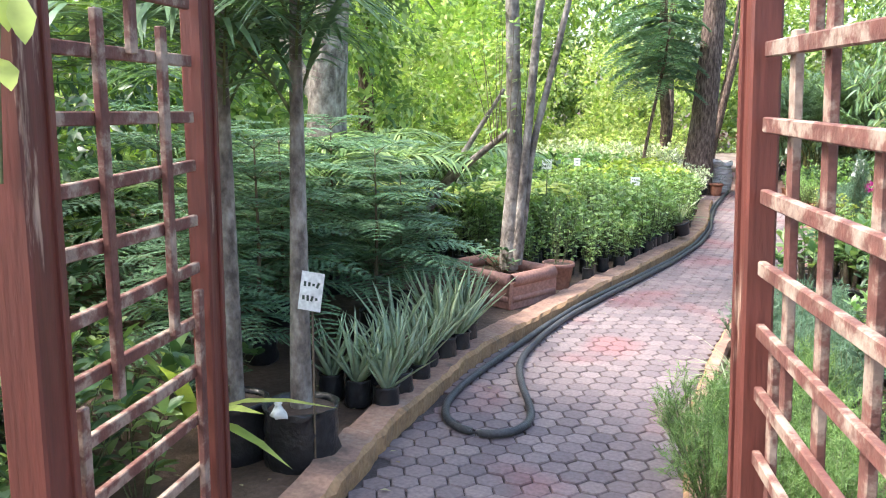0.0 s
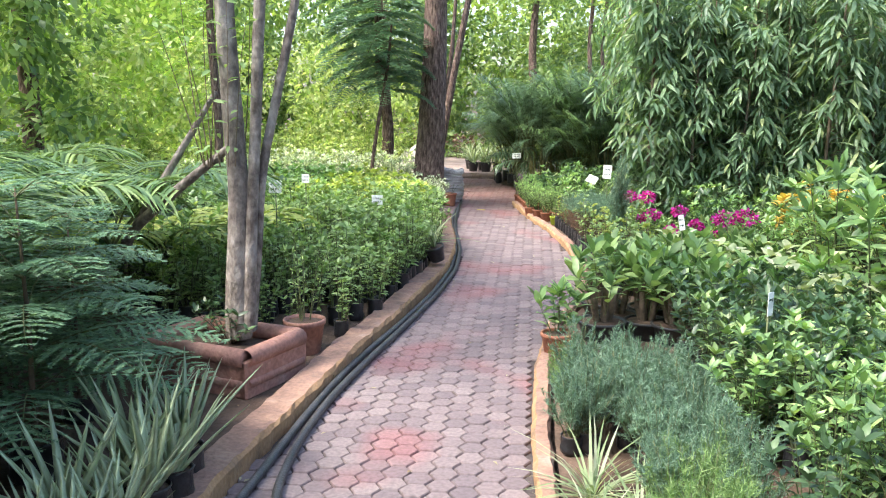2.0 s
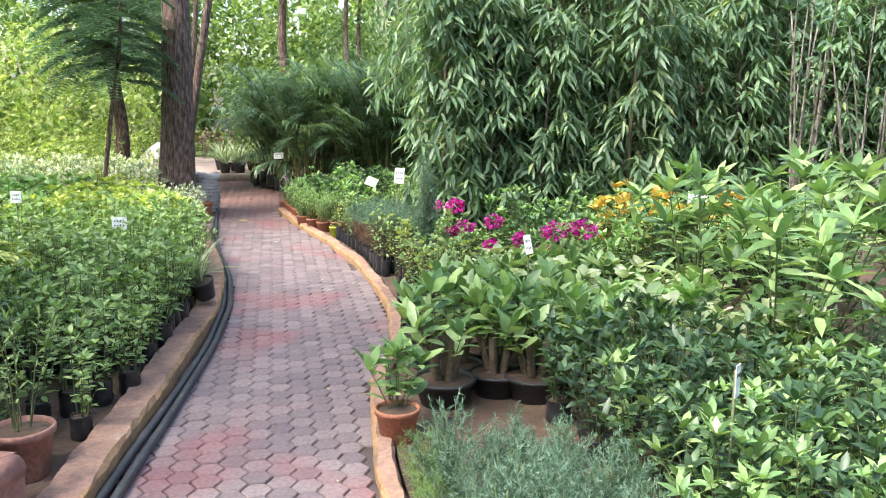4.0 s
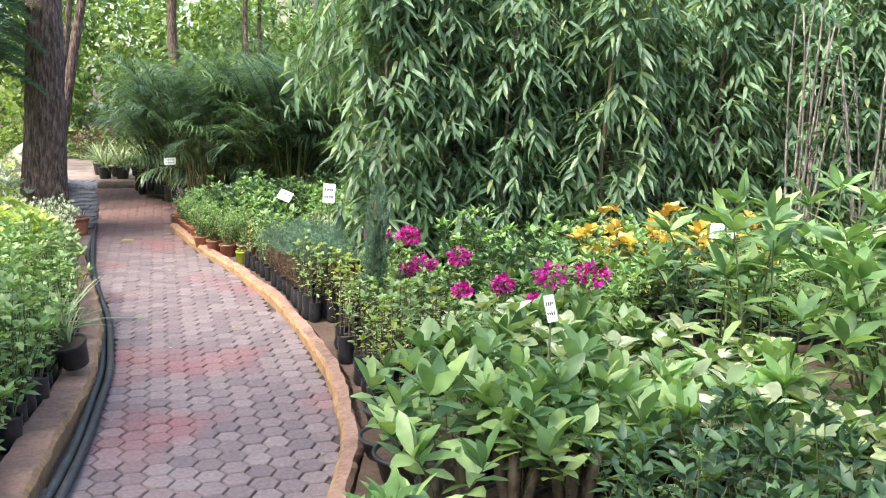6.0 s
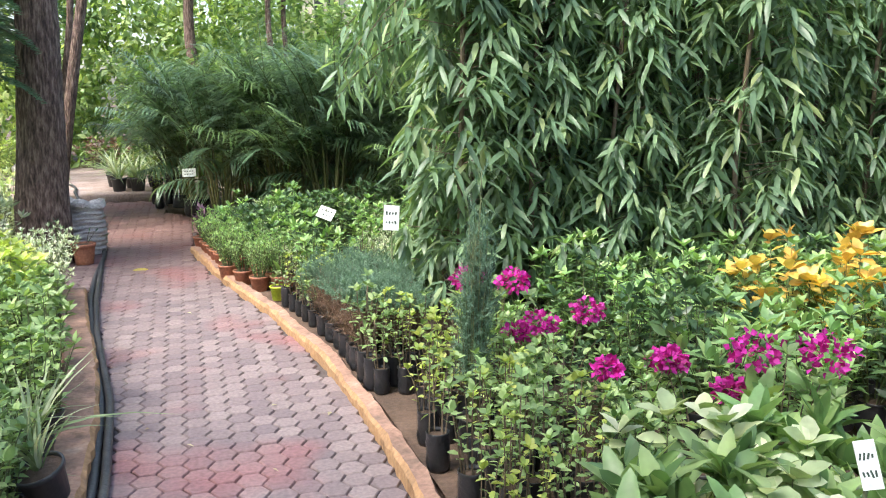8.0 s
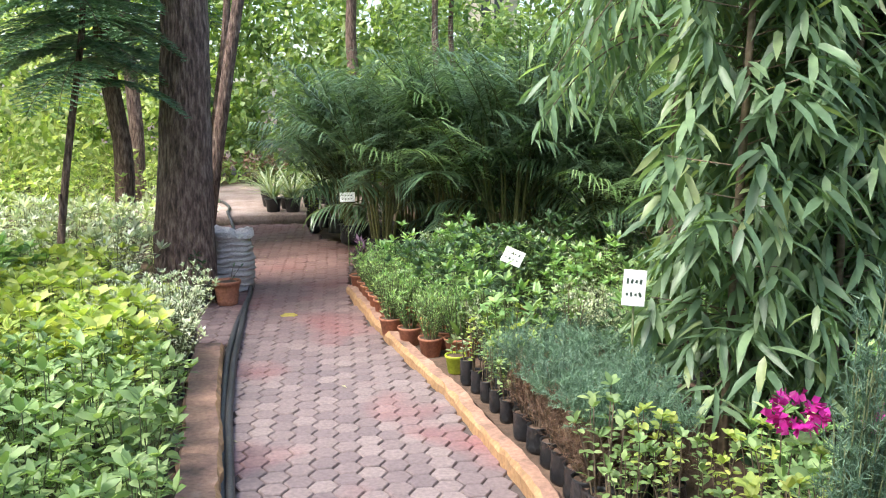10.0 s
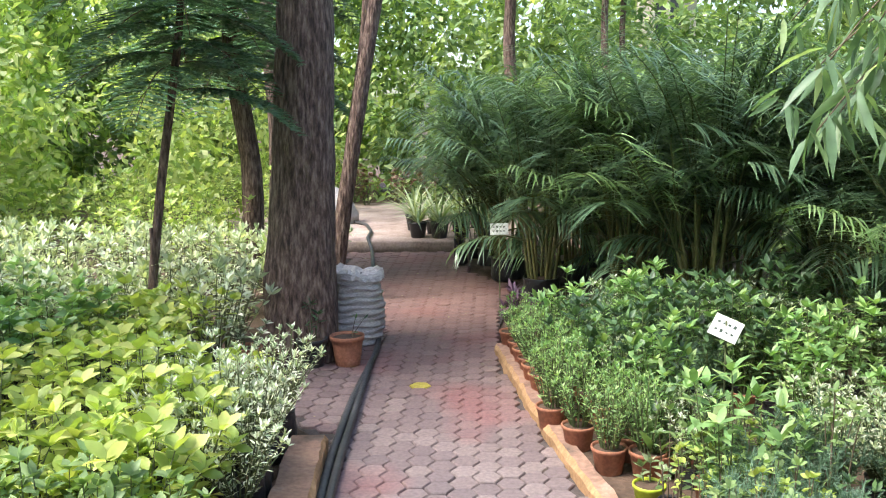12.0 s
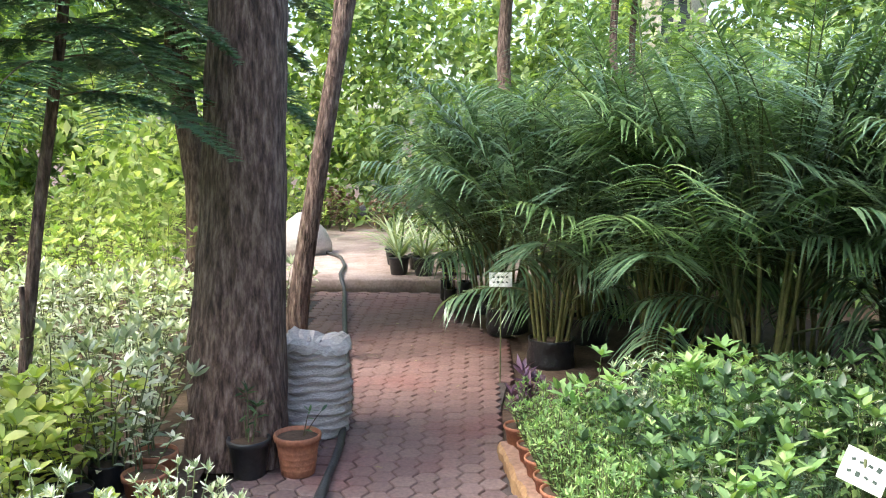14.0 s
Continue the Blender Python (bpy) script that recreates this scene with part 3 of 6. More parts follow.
def fern_frond(g, base, d, ln, width, rng, droop=0.35, pairs=22, needle=0.022, bare=0.12, slot=0, wd=0.0085):
    """One flat branch of side shoots set with short needles, as on a Norfolk pine."""
    d = unit(np.asarray(d, float))
    side = unit(np.cross(d, [0, 0, 1.0]))
    t = np.linspace(bare, 1, pairs)
    line = base + d * (ln * t)[:, None] - np.array([0, 0, 1.0]) * (droop * ln * t ** 2)[:, None]
    prof = width * np.sin(np.pi * np.clip(0.12 + 0.86 * t, 0, 1)) ** 0.7
    P, D, L, W, SP, SD, SL = [], [], [], [], [], [], []
    for i in range(pairs):
        for sg in (-1, 1):
            sd = unit(side * sg + d * 0.5 + np.array([0, 0, -0.18]) + rng.normal(0, 0.05, 3))
            SP.append(line[i])
            SD.append(sd)
            SL.append(prof[i])
            m = max(3, int(prof[i] / 0.011))
            u = np.linspace(0.08, 0.96, m)
            pp = line[i] + sd * (prof[i] * u)[:, None] - np.array([0, 0, 1.0]) * (0.2 * prof[i] * u ** 2)[:, None]
            for tw in (-1, 1):
                P.append(pp)
                D.append(sd * 0.9 + np.cross(sd, [0, 0, 1.0]) * tw * 0.8 + rng.normal(0, 0.12, (m, 3)))
                L.append(np.full(m, needle) * (1.15 - 0.5 * u))
                W.append(np.full(m, wd))
    g.leaves(np.vstack(P), np.vstack(D), np.concatenate(L), np.concatenate(W), "needle", 0.1, 0, rng=rng, twist=0.3, slot=slot)
    g.leaves(np.array(SP), np.array(SD), np.array(SL), 0.011, "blade", 0.2, 0.1, rng=rng, twist=0.2, slot=slot)
    g.tube(np.vstack([base[None], line[::3]]), np.linspace(0.005, 0.002, len(line[::3]) + 1), 3, slot=1)


def palm_frond(g, base, d, ln, pinna, rng, pairs=26, droop=0.5, bare=0.28, wd=0.016, hang=0.5):
    """Arching rib with two ranks of narrow leaflets."""
    d = unit(np.asarray(d, float))
    out = unit(np.array([d[0], d[1], 0.0]) + 1e-6)
    t = np.linspace(0, 1, 10)
    line = base + d * (ln * t)[:, None] + (out * 0.25 - np.array([0, 0, 1.0])) * (droop * ln * t ** 2.2)[:, None]
    g.tube(line, np.linspace(0.009, 0.002, 10), 4, slot=1)
    q = np.linspace(bare, 0.99, pairs)
    p = np.stack([np.interp(q, t, line[:, i]) for i in range(3)], 1)
    tan = unit(np.stack([np.gradient(p[:, i]) for i in range(3)], 1))
    side = unit(np.cross(tan, [0, 0, 1.0]))
    size = pinna * (0.55 + 0.6 * np.sin(np.pi * np.clip((q - bare) / (1 - bare) * 0.8 + 0.15, 0, 1)))
    for sg in (-1, 1):
        dd = side * sg + tan * 0.75 + np.array([0, 0, 0.28]) + rng.normal(0, 0.07, (pairs, 3))
        g.leaves(p, dd, size * rng.uniform(0.9, 1.1, pairs), wd, "blade", hang * rng.uniform(0.7, 1.2, pairs), 0.35, rng=rng, twist=0.12)


def bag_geo(rad, h, seed):
    """Soft black grow bag, creased and folded over at the rim."""
    rng = np.random.default_rng(seed)
    g = Geo()
    prof = [(0.02, 0.0), (rad * 0.86, 0.0), (rad * 1.0, h * 0.10), (rad * 1.03, h * 0.3), (rad * 0.97, h * 0.5), (rad * 1.0, h * 0.7), (rad * 0.95, h * 0.9), (rad * 1.03, h), (rad * 0.97, h * 1.015), (rad * 0.9, h * 0.93)]
    g.lathe(prof, 14, wob=0.035, rng=rng)
    return g


def soil_geo(rad, z, seed=1):
    rng = np.random.default_rng(seed)
    g = Geo()
    g.lathe([(rad, z), (rad * 0.6, z + rad * 0.08), (0.001, z + rad * 0.1)], 12, wob=0.03, rng=rng)
    return g


def pot_geo(rad, h, rim=0.12, ribs=0):
    """Tapered pot with a thick rolled rim and hollow mouth."""
    g = Geo()
    prof = [(0.001, 0.0), (rad * 0.68, 0.0), (rad * 0.71, h * 0.02)]
    for k in range(ribs):
        z = h * (0.15 + 0.6 * k / max(1, ribs))
        r = rad * (0.71 + 0.2 * z / h)
        prof += [(r, z), (r * 1.025, z + h * 0.02), (r * 1.02, z + h * 0.04)]
    prof += [(rad * 0.91, h * (1 - rim)), (rad * 0.985, h * (1 - rim) + 0.003), (rad * 1.0, h * 0.96), (rad * 0.985, h), (rad * 0.9, h), (rad * 0.87, h * 0.88)]
    g.lathe(prof, 24)
    return g


def plant(name, m, pot, foliage, leaf_mats, label, category, group="", wood=None, wood_mat="stem_green", leaf_name="foliage", extra=()):
    """A potted plant: container, soil, stems and leaves as parts of one thing. pot: (kind, radius, height, material)."""
    top = empty(name, m, label, category, group)
    h = 0.0
    if pot:
        kind, rad, h, mat = pot
        seed = int(abs(m[0][3] * 1000 + m[1][3] * 777)) % 9999
        g = bag_geo(rad, h, seed) if kind == "bag" else pot_geo(rad, h, 0.16, 4 if kind == "ribbed" else 0)
        part("grow_bag" if kind == "bag" else "pot", g, mat, top)
        part("soil", soil_geo(rad * 0.9, h * 0.9), "soil", top)
    if wood is not None and wood.n:
        ob = tagged(part("stem", wood, wood_mat, top), kind="stuff")
        ob.location = (0, 0, h * 0.9)
    if foliage is not None:
        ob = part(leaf_name, foliage, leaf_mats, top)
        ob.location = (0, 0, h * 0.9)
    for nm, gg, mt, lb in extra:
        ob = part(nm, gg, mt, top, lb)
        if nm == "dry_growth":
            tagged(ob, kind="stuff")
        ob.location = (0, 0, h * 0.9)
    return top


def scatter(protos, places, seed, size=(0.85, 1.15)):
    """Copies of a few built plants at many places."""
    rng = np.random.default_rng(seed)
    for x, y, z in places:
        p = protos[rng.integers(len(protos))]
        copy_thing(p, at(x, y, z, rng.uniform(0, 360), rng.uniform(*size)))

# ---- the gate: red-brown posts and trellis side panels ----
def gate_panel(name, far_post, near_post, seed, uprights, rails, label, lean=0.0):
    rng = np.random.default_rng(seed)
    a, b = Vector((*far_post, 0)), Vector((*near_post, 0))
    span = (b - a).length
    ang = math.degrees(math.atan2(b.y - a.y, b.x - a.x))
    top = empty(name, pose(a.x, a.y, 0, 0, lean, 0) @ pose(0, 0, 0, 0, 0, ang), label, "gate")
    for x, w in ((0.0, 0.076), (span, 0.11)):
        g = Geo()
        g.box((w, w * 0.9, 2.36), pose(x, 0, 1.15), bevel=0.006)
        g.box((0.022, w * 0.9 + 0.02, 2.36), pose(x - w * 0.36, 0, 1.15), bevel=0.003)
        part("post", g, "gate_paint", top, smooth=False)
    for z in rails:
        g = Geo()
        g.box((span - 0.11, 0.02, 0.034), pose(span / 2, 0, z, rng.normal(0, 1.0), rng.normal(0, 0.6), 0), bevel=0.003)
        part("rail", g, "slat_paint", top, smooth=False)
    for u, z0, z1 in uprights:
        g = Geo()
        g.box((0.034, 0.02, z1 - z0), pose(u * span, 0.021, (z0 + z1) / 2, 0, rng.normal(0, 0.5), 0), bevel=0.003)
        part("upright", g, "slat_paint", top, smooth=False)
    return top


RAILS = [0.33, 0.49, 0.645, 0.80, 0.955, 1.11, 1.265, 1.42, 1.58, 1.74, 1.9, 2.1]
gate_panel("trellis_gate", (-1.695, 3.37), (-1.48, 2.56), 5, [(0.30, 0.80, 1.66), (0.66, 0.72, 1.68), (0.12, 0.2, 0.90), (0.85, 0.2, 0.75), (0.48, 1.58, 2.2)], RAILS,
           "red-brown painted wooden gate post with flaking trellis panel")
gate_panel("trellis_gate", (-0.04, 3.40), (0.34, 2.30), 6, [(0.17, 0.80, 1.62), (0.36, 0.75, 1.70), (0.09, 0.2, 0.95), (0.58, 0.2, 1.4), (0.27, 1.58, 2.2)], RAILS,
           "red-brown painted wooden gate post with peeling trellis", lean=-2.2)

# ---- hose lying along the path ----
g = Geo()
loop = [(-1.60, 14.9), (-1.52, 13.4), (-1.44, 12.5), (-1.27, 11.2), (-1.22, 10.2), (-1.27, 9.2), (-1.38, 8.2), (-1.48, 7.4), (-1.54, 6.8), (-1.55, 6.25), (-1.50, 5.70), (-1.36, 5.34), (-1.18, 5.02), (-1.10, 4.80), (-1.13, 4.66), (-1.25, 4.59), (-1.41, 4.61), (-1.53, 4.74), (-1.60, 5.00), (-1.62, 5.40), (-1.61, 5.90), (-1.60, 6.5), (-1.57, 7.1), (-1.50, 7.7), (-1.42, 8.25), (-1.31, 9.2), (-1.265, 10.2), (-1.31, 11.2), (-1.47, 12.5), (-1.56, 13.4), (-1.60, 14.2), (-1.60, 15.2), (-1.68, 16.0), (-1.85, 17.0), (-2.05, 18.2), (-2.22, 19.3)]
run = smooth_line([(x, y, 0.021) for x, y in loop], 420)
tail_run = smooth_line([(-2.22, 19.3, 0.021), (-2.26, 19.42, 0.10), (-2.3, 19.5, 0.14), (-2.34, 20.1, 0.132), (-2.5, 20.8, 0.132), (-2.9, 21.4, 0.132)], 40)
g.tube(np.vstack([run, tail_run[1:]]), 0.019, 8)
tagged(part("garden_hose", g, "hose"), label="long black rubber hose doubled along the kerb", category="hose")

# ---- trees ----
def trunk_geo(pts, rads, sides=14, seed=1, rough=0.06, steps=34):
    rng = np.random.default_rng(seed)
    line = smooth_line(pts, steps)
    rad = np.interp(np.linspace(0, 1, steps), np.linspace(0, 1, len(rads)), rads)
    g = Geo()
    g.tube(line, rad, sides)
    ph = rng.uniform(0, 6.28, 4)
    v = g.v[0]
    n = steps * sides
    ang = np.tile(np.arange(sides) * 2 * np.pi / sides, steps)
    hh = np.repeat(np.linspace(0, 1, steps), sides)
    k = 1 + rough * (np.sin(3 * ang + ph[0] + 3 * hh) + 0.6 * np.sin(5 * ang + ph[1] - 2 * hh)) + rng.normal(0, rough * 0.4, n)
    c = np.repeat(line, sides, 0)
    v[:n] = c + (v[:n] - c) * k[:, None]
    return g


def crown_geo(center, radii, n, ln, wd, seed, shape="small", hang=0.0, clumps=30):
    """Uneven crown of leaf clumps with gaps between them."""
    rng = np.random.default_rng(seed)
    g = Geo()
    c = unit(rng.normal(0, 1, (clumps, 3))) * rng.uniform(0.35, 1.0, (clumps, 1)) * np.array(radii) + np.array(center)
    per = n // clumps
    for k in range(clumps):
        r = np.mean(radii) * rng.uniform(0.16, 0.34)
        o = unit(rng.normal(0, 1, (per, 3))) * (rng.uniform(0, 1, (per, 1)) ** 0.5) * r
        d = unit(o + rng.normal(0, 0.5 * r, (per, 3))) + np.array([0, 0, 0.15 - hang])
        g.leaves(c[k] + o, d, ln * rng.uniform(0.6, 1.2, per), wd * rng.uniform(0.7, 1.2, per), shape, 0.2, 0.25, rng=rng, twist=0.6)
    return g


def tree(name, x, y, trunks, bark, crown, leaf, label):
    top = empty(name, at(x, y, 0.0), label, "tree")
    for k, (pts, rads, sides, rough) in enumerate(trunks):
        part("trunk" if k == 0 else "limb", trunk_geo(pts, rads, sides, k + 3, rough), bark, top)
    if crown is not None:
        part("crown", crown, leaf, top)
    return top


# tall dark tree beside the sack
tree("tree", -2.05, 15.15, [([(0, 0, -0.05), (0, 0, 0.1), (0.0, 0.05, 0.5), (0.03, 0.1, 1.2), (0.07, 0.12, 2.2), (0.1, 0.15, 4.5)], [0.24, 0.20, 0.175, 0.16, 0.145, 0.12], 26, 0.06),
     ([(0.1, 0.15, 3.3), (0.9, 0.3, 4.2), (1.8, 0.4, 5.0)], [0.08, 0.05, 0.03], 8, 0.03), ([(0.1, 0.15, 3.6), (-0.8, -0.3, 4.6), (-1.6, -0.8, 5.2)], [0.08, 0.05, 0.03], 8, 0.03)],
     "bark_dark", crown_geo((0, -0.3, 5.0), (2.4, 2.6, 1.1), 3000, 0.14, 0.06, 11, clumps=46), "l_wood", "tall tree with dark furrowed bark beside a white sack")
# slim leaning tree behind the sack
tree("tree", -2.16, 16.8, [([(0, 0, -0.03), (0.02, 0, 0.3), (0.12, 0, 0.9), (0.3, 0, 1.9), (0.55, 0.05, 3.2), (0.8, 0.1, 4.6)], [0.075, 0.062, 0.056, 0.05, 0.045, 0.03], 14, 0.03)],
     "bark_dark", crown_geo((0.9, 0.6, 4.6), (1.5, 1.6, 0.9), 2200, 0.13, 0.055, 12, clumps=26), "l_wood", "slim leaning tree with smooth brown trunk")
tree("tree", -2.28, 17.6, [([(0, 0, -0.03), (0.1, 0, 1.0), (0.3, 0, 2.2), (0.4, 0.05, 3.6)], [0.045, 0.04, 0.036, 0.02], 10, 0.03)], "bark_dark", None, "l_wood", "thin bare brown sapling beside larger trunk")
# pale tree of several stems in the clay planter
tree("tree", -2.10, 7.10, [([(0, 0, 0.2), (0.0, 0, 0.5), (0.03, 0, 1.0), (0.0, 0, 1.6), (-0.04, 0, 2.6), (-0.1, 0.1, 3.8)], [0.07, 0.054, 0.05, 0.046, 0.04, 0.03], 16, 0.05),
     ([(0.06, -0.03, 0.22), (0.09, -0.02, 0.8), (0.12, 0, 1.25), (0.17, 0, 2.0), (0.3, 0.1, 3.4)], [0.034, 0.03, 0.03, 0.028, 0.018], 12, 0.04),
     ([(0.05, 0.05, 0.22), (0.10, 0.05, 0.7), (0.13, 0.05, 1.1), (0.30, 0.05, 1.8), (0.50, 0.1, 2.8)], [0.024, 0.024, 0.024, 0.022, 0.014], 10, 0.04),
     ([(0.02, 0.05, 1.28), (-0.35, 0.15, 1.02), (-0.75, 0.4, 0.75), (-0.9, 0.5, 0.55)], [0.02, 0.026, 0.03, 0.035], 8, 0.04),
     ([(-0.75, 0.4, 0.75), (-0.55, 0.5, 1.1), (-0.25, 0.5, 1.55)], [0.026, 0.022, 0.014], 8, 0.04)],
     "bark_pale", crown_geo((0, 0.2, 4.2), (1.9, 1.9, 1.0), 3600, 0.11, 0.05, 13, clumps=36), "l_wood", "pale grey multi-stemmed tree growing in a clay planter")
# older tree further into the bed
tree("tree", -4.2, 8.0, [([(0, 0, -0.05), (0, 0, 0.5), (-0.05, 0, 1.2), (0.03, 0, 2.3), (0.05, 0.2, 4.2)], [0.22, 0.18, 0.155, 0.16, 0.11], 20, 0.05),
     ([(-0.03, 0, 1.35), (-0.35, 0, 1.7), (-0.7, 0.1, 2.4)], [0.09, 0.07, 0.05], 10, 0.05)],
     "bark_pale", crown_geo((0, 0, 4.6), (2.2, 2.2, 1.1), 4200, 0.13, 0.06, 14, clumps=40), "l_wood", "older tree with a knotted grey-brown trunk")
# young tree in a pot, tied to a stake
tree("young_tree", -2.86, 14.75, [([(0, 0, 0.05), (0.03, 0, 0.5), (0.12, 0, 1.1), (0.28, 0, 1.95), (0.34, 0, 2.6)], [0.028, 0.026, 0.024, 0.021, 0.013], 10, 0.05),
     ([(0.06, -0.05, 0.05), (0.07, -0.05, 0.9)], [0.012, 0.012], 6, 0.0)],
     "bark_dark", None, "l_wood", "young slender tree tied to a thin stake")
young = bpy.data.objects["young_tree"]
r8 = np.random.default_rng(8)
for k in range(22):
    a = k * 2.4
    g = Geo()
    fern_frond(g, np.array([0.26, 0, 1.62 + 0.05 * k]), (math.cos(a), math.sin(a), 0.25), r8.uniform(0.55, 0.95), 0.24, r8, 0.6, 22, 0.045, wd=0.014)
    part("bough", g, ["l_pine", "stem_brown"], young, "drooping feathery dark bough")
g = pot_geo(0.2, 0.14)
part("pot", g, "old_clay", young, "wide clay basin")
part("soil", soil_geo(0.175, 0.12), "soil", young)
# dark tree whose feathery boughs hang beside the tall trunk
hanging = tree("tree", -3.15, 17.9, [([(0, 0, -0.05), (0.05, 0, 1.0), (-0.1, 0, 2.0), (-0.15, 0.1, 4.2)], [0.11, 0.09, 0.08, 0.05], 12, 0.06)], "bark_dark", None, "l_wood", "dark tree with feathery hanging boughs")
for k in range(26):
    a = k * 2.4
    g = Geo()
    fern_frond(g, np.array([-0.1, 0, 1.85 + 0.06 * k]), (math.cos(a), math.sin(a), 0.25), r8.uniform(0.9, 1.5), 0.34, r8, 0.6, 26, 0.07, wd=0.022)
    part("bough", g, ["l_pine", "stem_brown"], hanging)
for x, y, hh, r, s in ((-3.7, 21.0, 5.0, 0.09, 21), (0.6, 21.5, 5.0, 0.05, 23), (0.9, 22.0, 4.6, 0.045, 24), (-0.6, 23.5, 5.0, 0.1, 25), (-6.5, 12.5, 5.0, 0.11, 26), (-4.6, 13.5, 4.4, 0.05, 27)):
    tree("tree", x, y, [([(0, 0, -0.05), (0.05, 0, 1.2), (-0.06, 0.1, 2.6), (0.1, 0, hh)], [r * 1.3, r, r * 0.85, r * 0.5], 12, 0.05)], "bark_dark",
         crown_geo((0, 0, hh * 0.86), (1.5, 1.5, 1.2), 1300, 0.16, 0.07, s, clumps=24), "l_wood", "tree with a thin dark trunk and airy crown")

# ---- sack, pots and small plants by the tall tree ----
rng = np.random.default_rng(40)
top = empty("sack", at(-1.77, 15.50, 0.0, 10), "bulging white woven plastic sack, rim rolled open", "sack")
g = Geo()
nz, na = 46, 40
ang = np.arange(na) * 2 * np.pi / na
rows = []
for k in range(nz):
    z = 0.45 * k / (nz - 1)
    crease = 0.007 * np.sin(k * 1.55 + 1.3 * np.sin(2 * ang + 0.6) + 0.8 * np.sin(5 * ang)) + 0.005 * np.sin(k * 0.8 + 3 * ang)
    bulge = 0.150 + 0.022 * math.sin(math.pi * (0.15 + 0.8 * k / nz)) + 0.012 * np.sin(2 * ang + 0.09 * k)
    r = (bulge + crease + rng.normal(0, 0.0018, na)) * (0.93 if k == 0 else 1.0)
    rows.append(np.stack([r * np.cos(ang), r * np.sin(ang), np.full(na, z) + (0.006 * np.sin(3 * ang + k) if k else 0)], 1))
f = []
for i in range(nz - 1):
    for j in range(na):
        l = (j + 1) % na
        f += [(i * na + j, i * na + l, (i + 1) * na + l), (i * na + j, (i + 1) * na + l, (i + 1) * na + j)]
g.add(np.vstack(rows), f)
part("body", g, "sack", top)
g = Geo()
rows = []
for r0, z0, amp in ((0.150, 0.44, 0.004), (0.176, 0.452, 0.010), (0.186, 0.435, 0.016), (0.180, 0.465, 0.016), (0.158, 0.485, 0.016), (0.130, 0.470, 0.012), (0.085, 0.445, 0.014), (0.03, 0.45, 0.01)):
    r = r0 + amp * (np.sin(5 * ang + 20 * r0) * 0.7 + rng.normal(0, 0.35, na))
    rows.append(np.stack([r * np.cos(ang), r * np.sin(ang), z0 + amp * (1.1 * np.sin(3 * ang + 1.0) + rng.normal(0, 0.4, na))], 1))
f = []
for i in range(len(rows) - 1):
    for j in range(na):
        l = (j + 1) % na
        f += [(i * na + j, i * na + l, (i + 1) * na + l), (i * na + j, (i + 1) * na + l, (i + 1) * na + j)]
g.add(np.vstack(rows), f)
part("rolled_rim", g, "sack", top, "crumpled mouth of the sack", smooth=False)

leaf, wood = stem_bush(50, 3, 7, 0.22, 0.09, 0.07, 0.025)
plant("potted_plant", at(-1.95, 14.93), ("pot", 0.095, 0.17, "pot_plastic"), leaf, "l_deep", "small leafy sapling in a black plastic pot", "potted plant", "pots by the tree", wood)
leaf, wood = stem_bush(51, 2, 3, 0.14, 0.12, 0.05, 0.018, tip_leaves=2)
plant("potted_plant", at(-1.745, 14.97), ("ribbed", 0.105, 0.18, "terracotta"), leaf, "l_deep", "ribbed terracotta pot with a few bare twigs", "potted plant", "pots by the tree", wood, "stem_brown")
for dx, dy in ((-0.16, -0.35), (-0.2, -0.12)):
    leaf, wood = stem_bush(52, 4, 6, 0.2, 0.12, 0.06, 0.025)
    plant("potted_plant", at(-2.1 + dx, 14.9 + dy), ("pot", 0.09, 0.16, "terracotta"), leaf, "l_silver", "terracotta pot with a pale leafy shrub", "potted plant", "", wood)

# ---- moulded clay planter under the pale tree ----
top = empty("clay_planter", at(-1.94, 6.71, 0.03, 70), "weathered pink-brown moulded clay planter with rolled rim", "planter")
W, D_, H_ = 0.46, 0.65, 0.20
g = Geo()
for (cx, cy, sx, sy) in ((W / 2, 0.0, W, 0), (W / 2, D_, W, 0), (0.0, D_ / 2, 0, D_), (W, D_ / 2, 0, D_)):
    g.box((sx + 0.05 if sx else 0.05, sy + 0.046 if sy else 0.05, H_), pose(cx, cy, H_ / 2), bevel=0.01)
part("body", g, "old_clay", top, smooth=False)
g = Geo()
c4 = [(0, 0), (W, 0), (W, D_), (0, D_)]
for k in range(4):
    a, b = c4[k], c4[(k + 1) % 4]
    pa, pb = np.array([*a, H_ + 0.005]), np.array([*b, H_ + 0.005])
    g.tube(np.linspace(pa, pb, 4), 0.047, 12)
    g.tube(np.linspace(pa * [1, 1, 0.38], pb * [1, 1, 0.38], 4), 0.034, 10)
part("rim", g, "old_clay", top)
g = Geo()
g.box((W - 0.05, D_ - 0.05, 0.06), pose(W / 2, D_ / 2, H_ - 0.06), bevel=0.01)
part("soil", g, "soil", top)
leaf, wood = stem_bush(55, 16, 7, 0.22, 0.28, 0.06, 0.028, lift=0.2)
plant("ground_plant", at(-2.15, 7.12, 0.2), None, leaf, "l_deep", "low straggling greenery in the clay planter", "plant", "", wood, "stem_brown")
leaf, wood = stem_bush(56, 7, 12, 0.52, 0.16, 0.055, 0.011, lift=0.7, bend=0.3)
plant("potted_plant", at(-1.86, 7.52, 0.035), ("pot", 0.125, 0.20, "old_clay"), leaf, "l_seedling", "clay pot with a wispy narrow-leaved plant", "potted plant", "", wood)
leaf, wood = stem_bush(57, 9, 9, 0.9, 0.3, 0.08, 0.035, lift=0.1, bend=0.3, base=0.1, first=0.1)
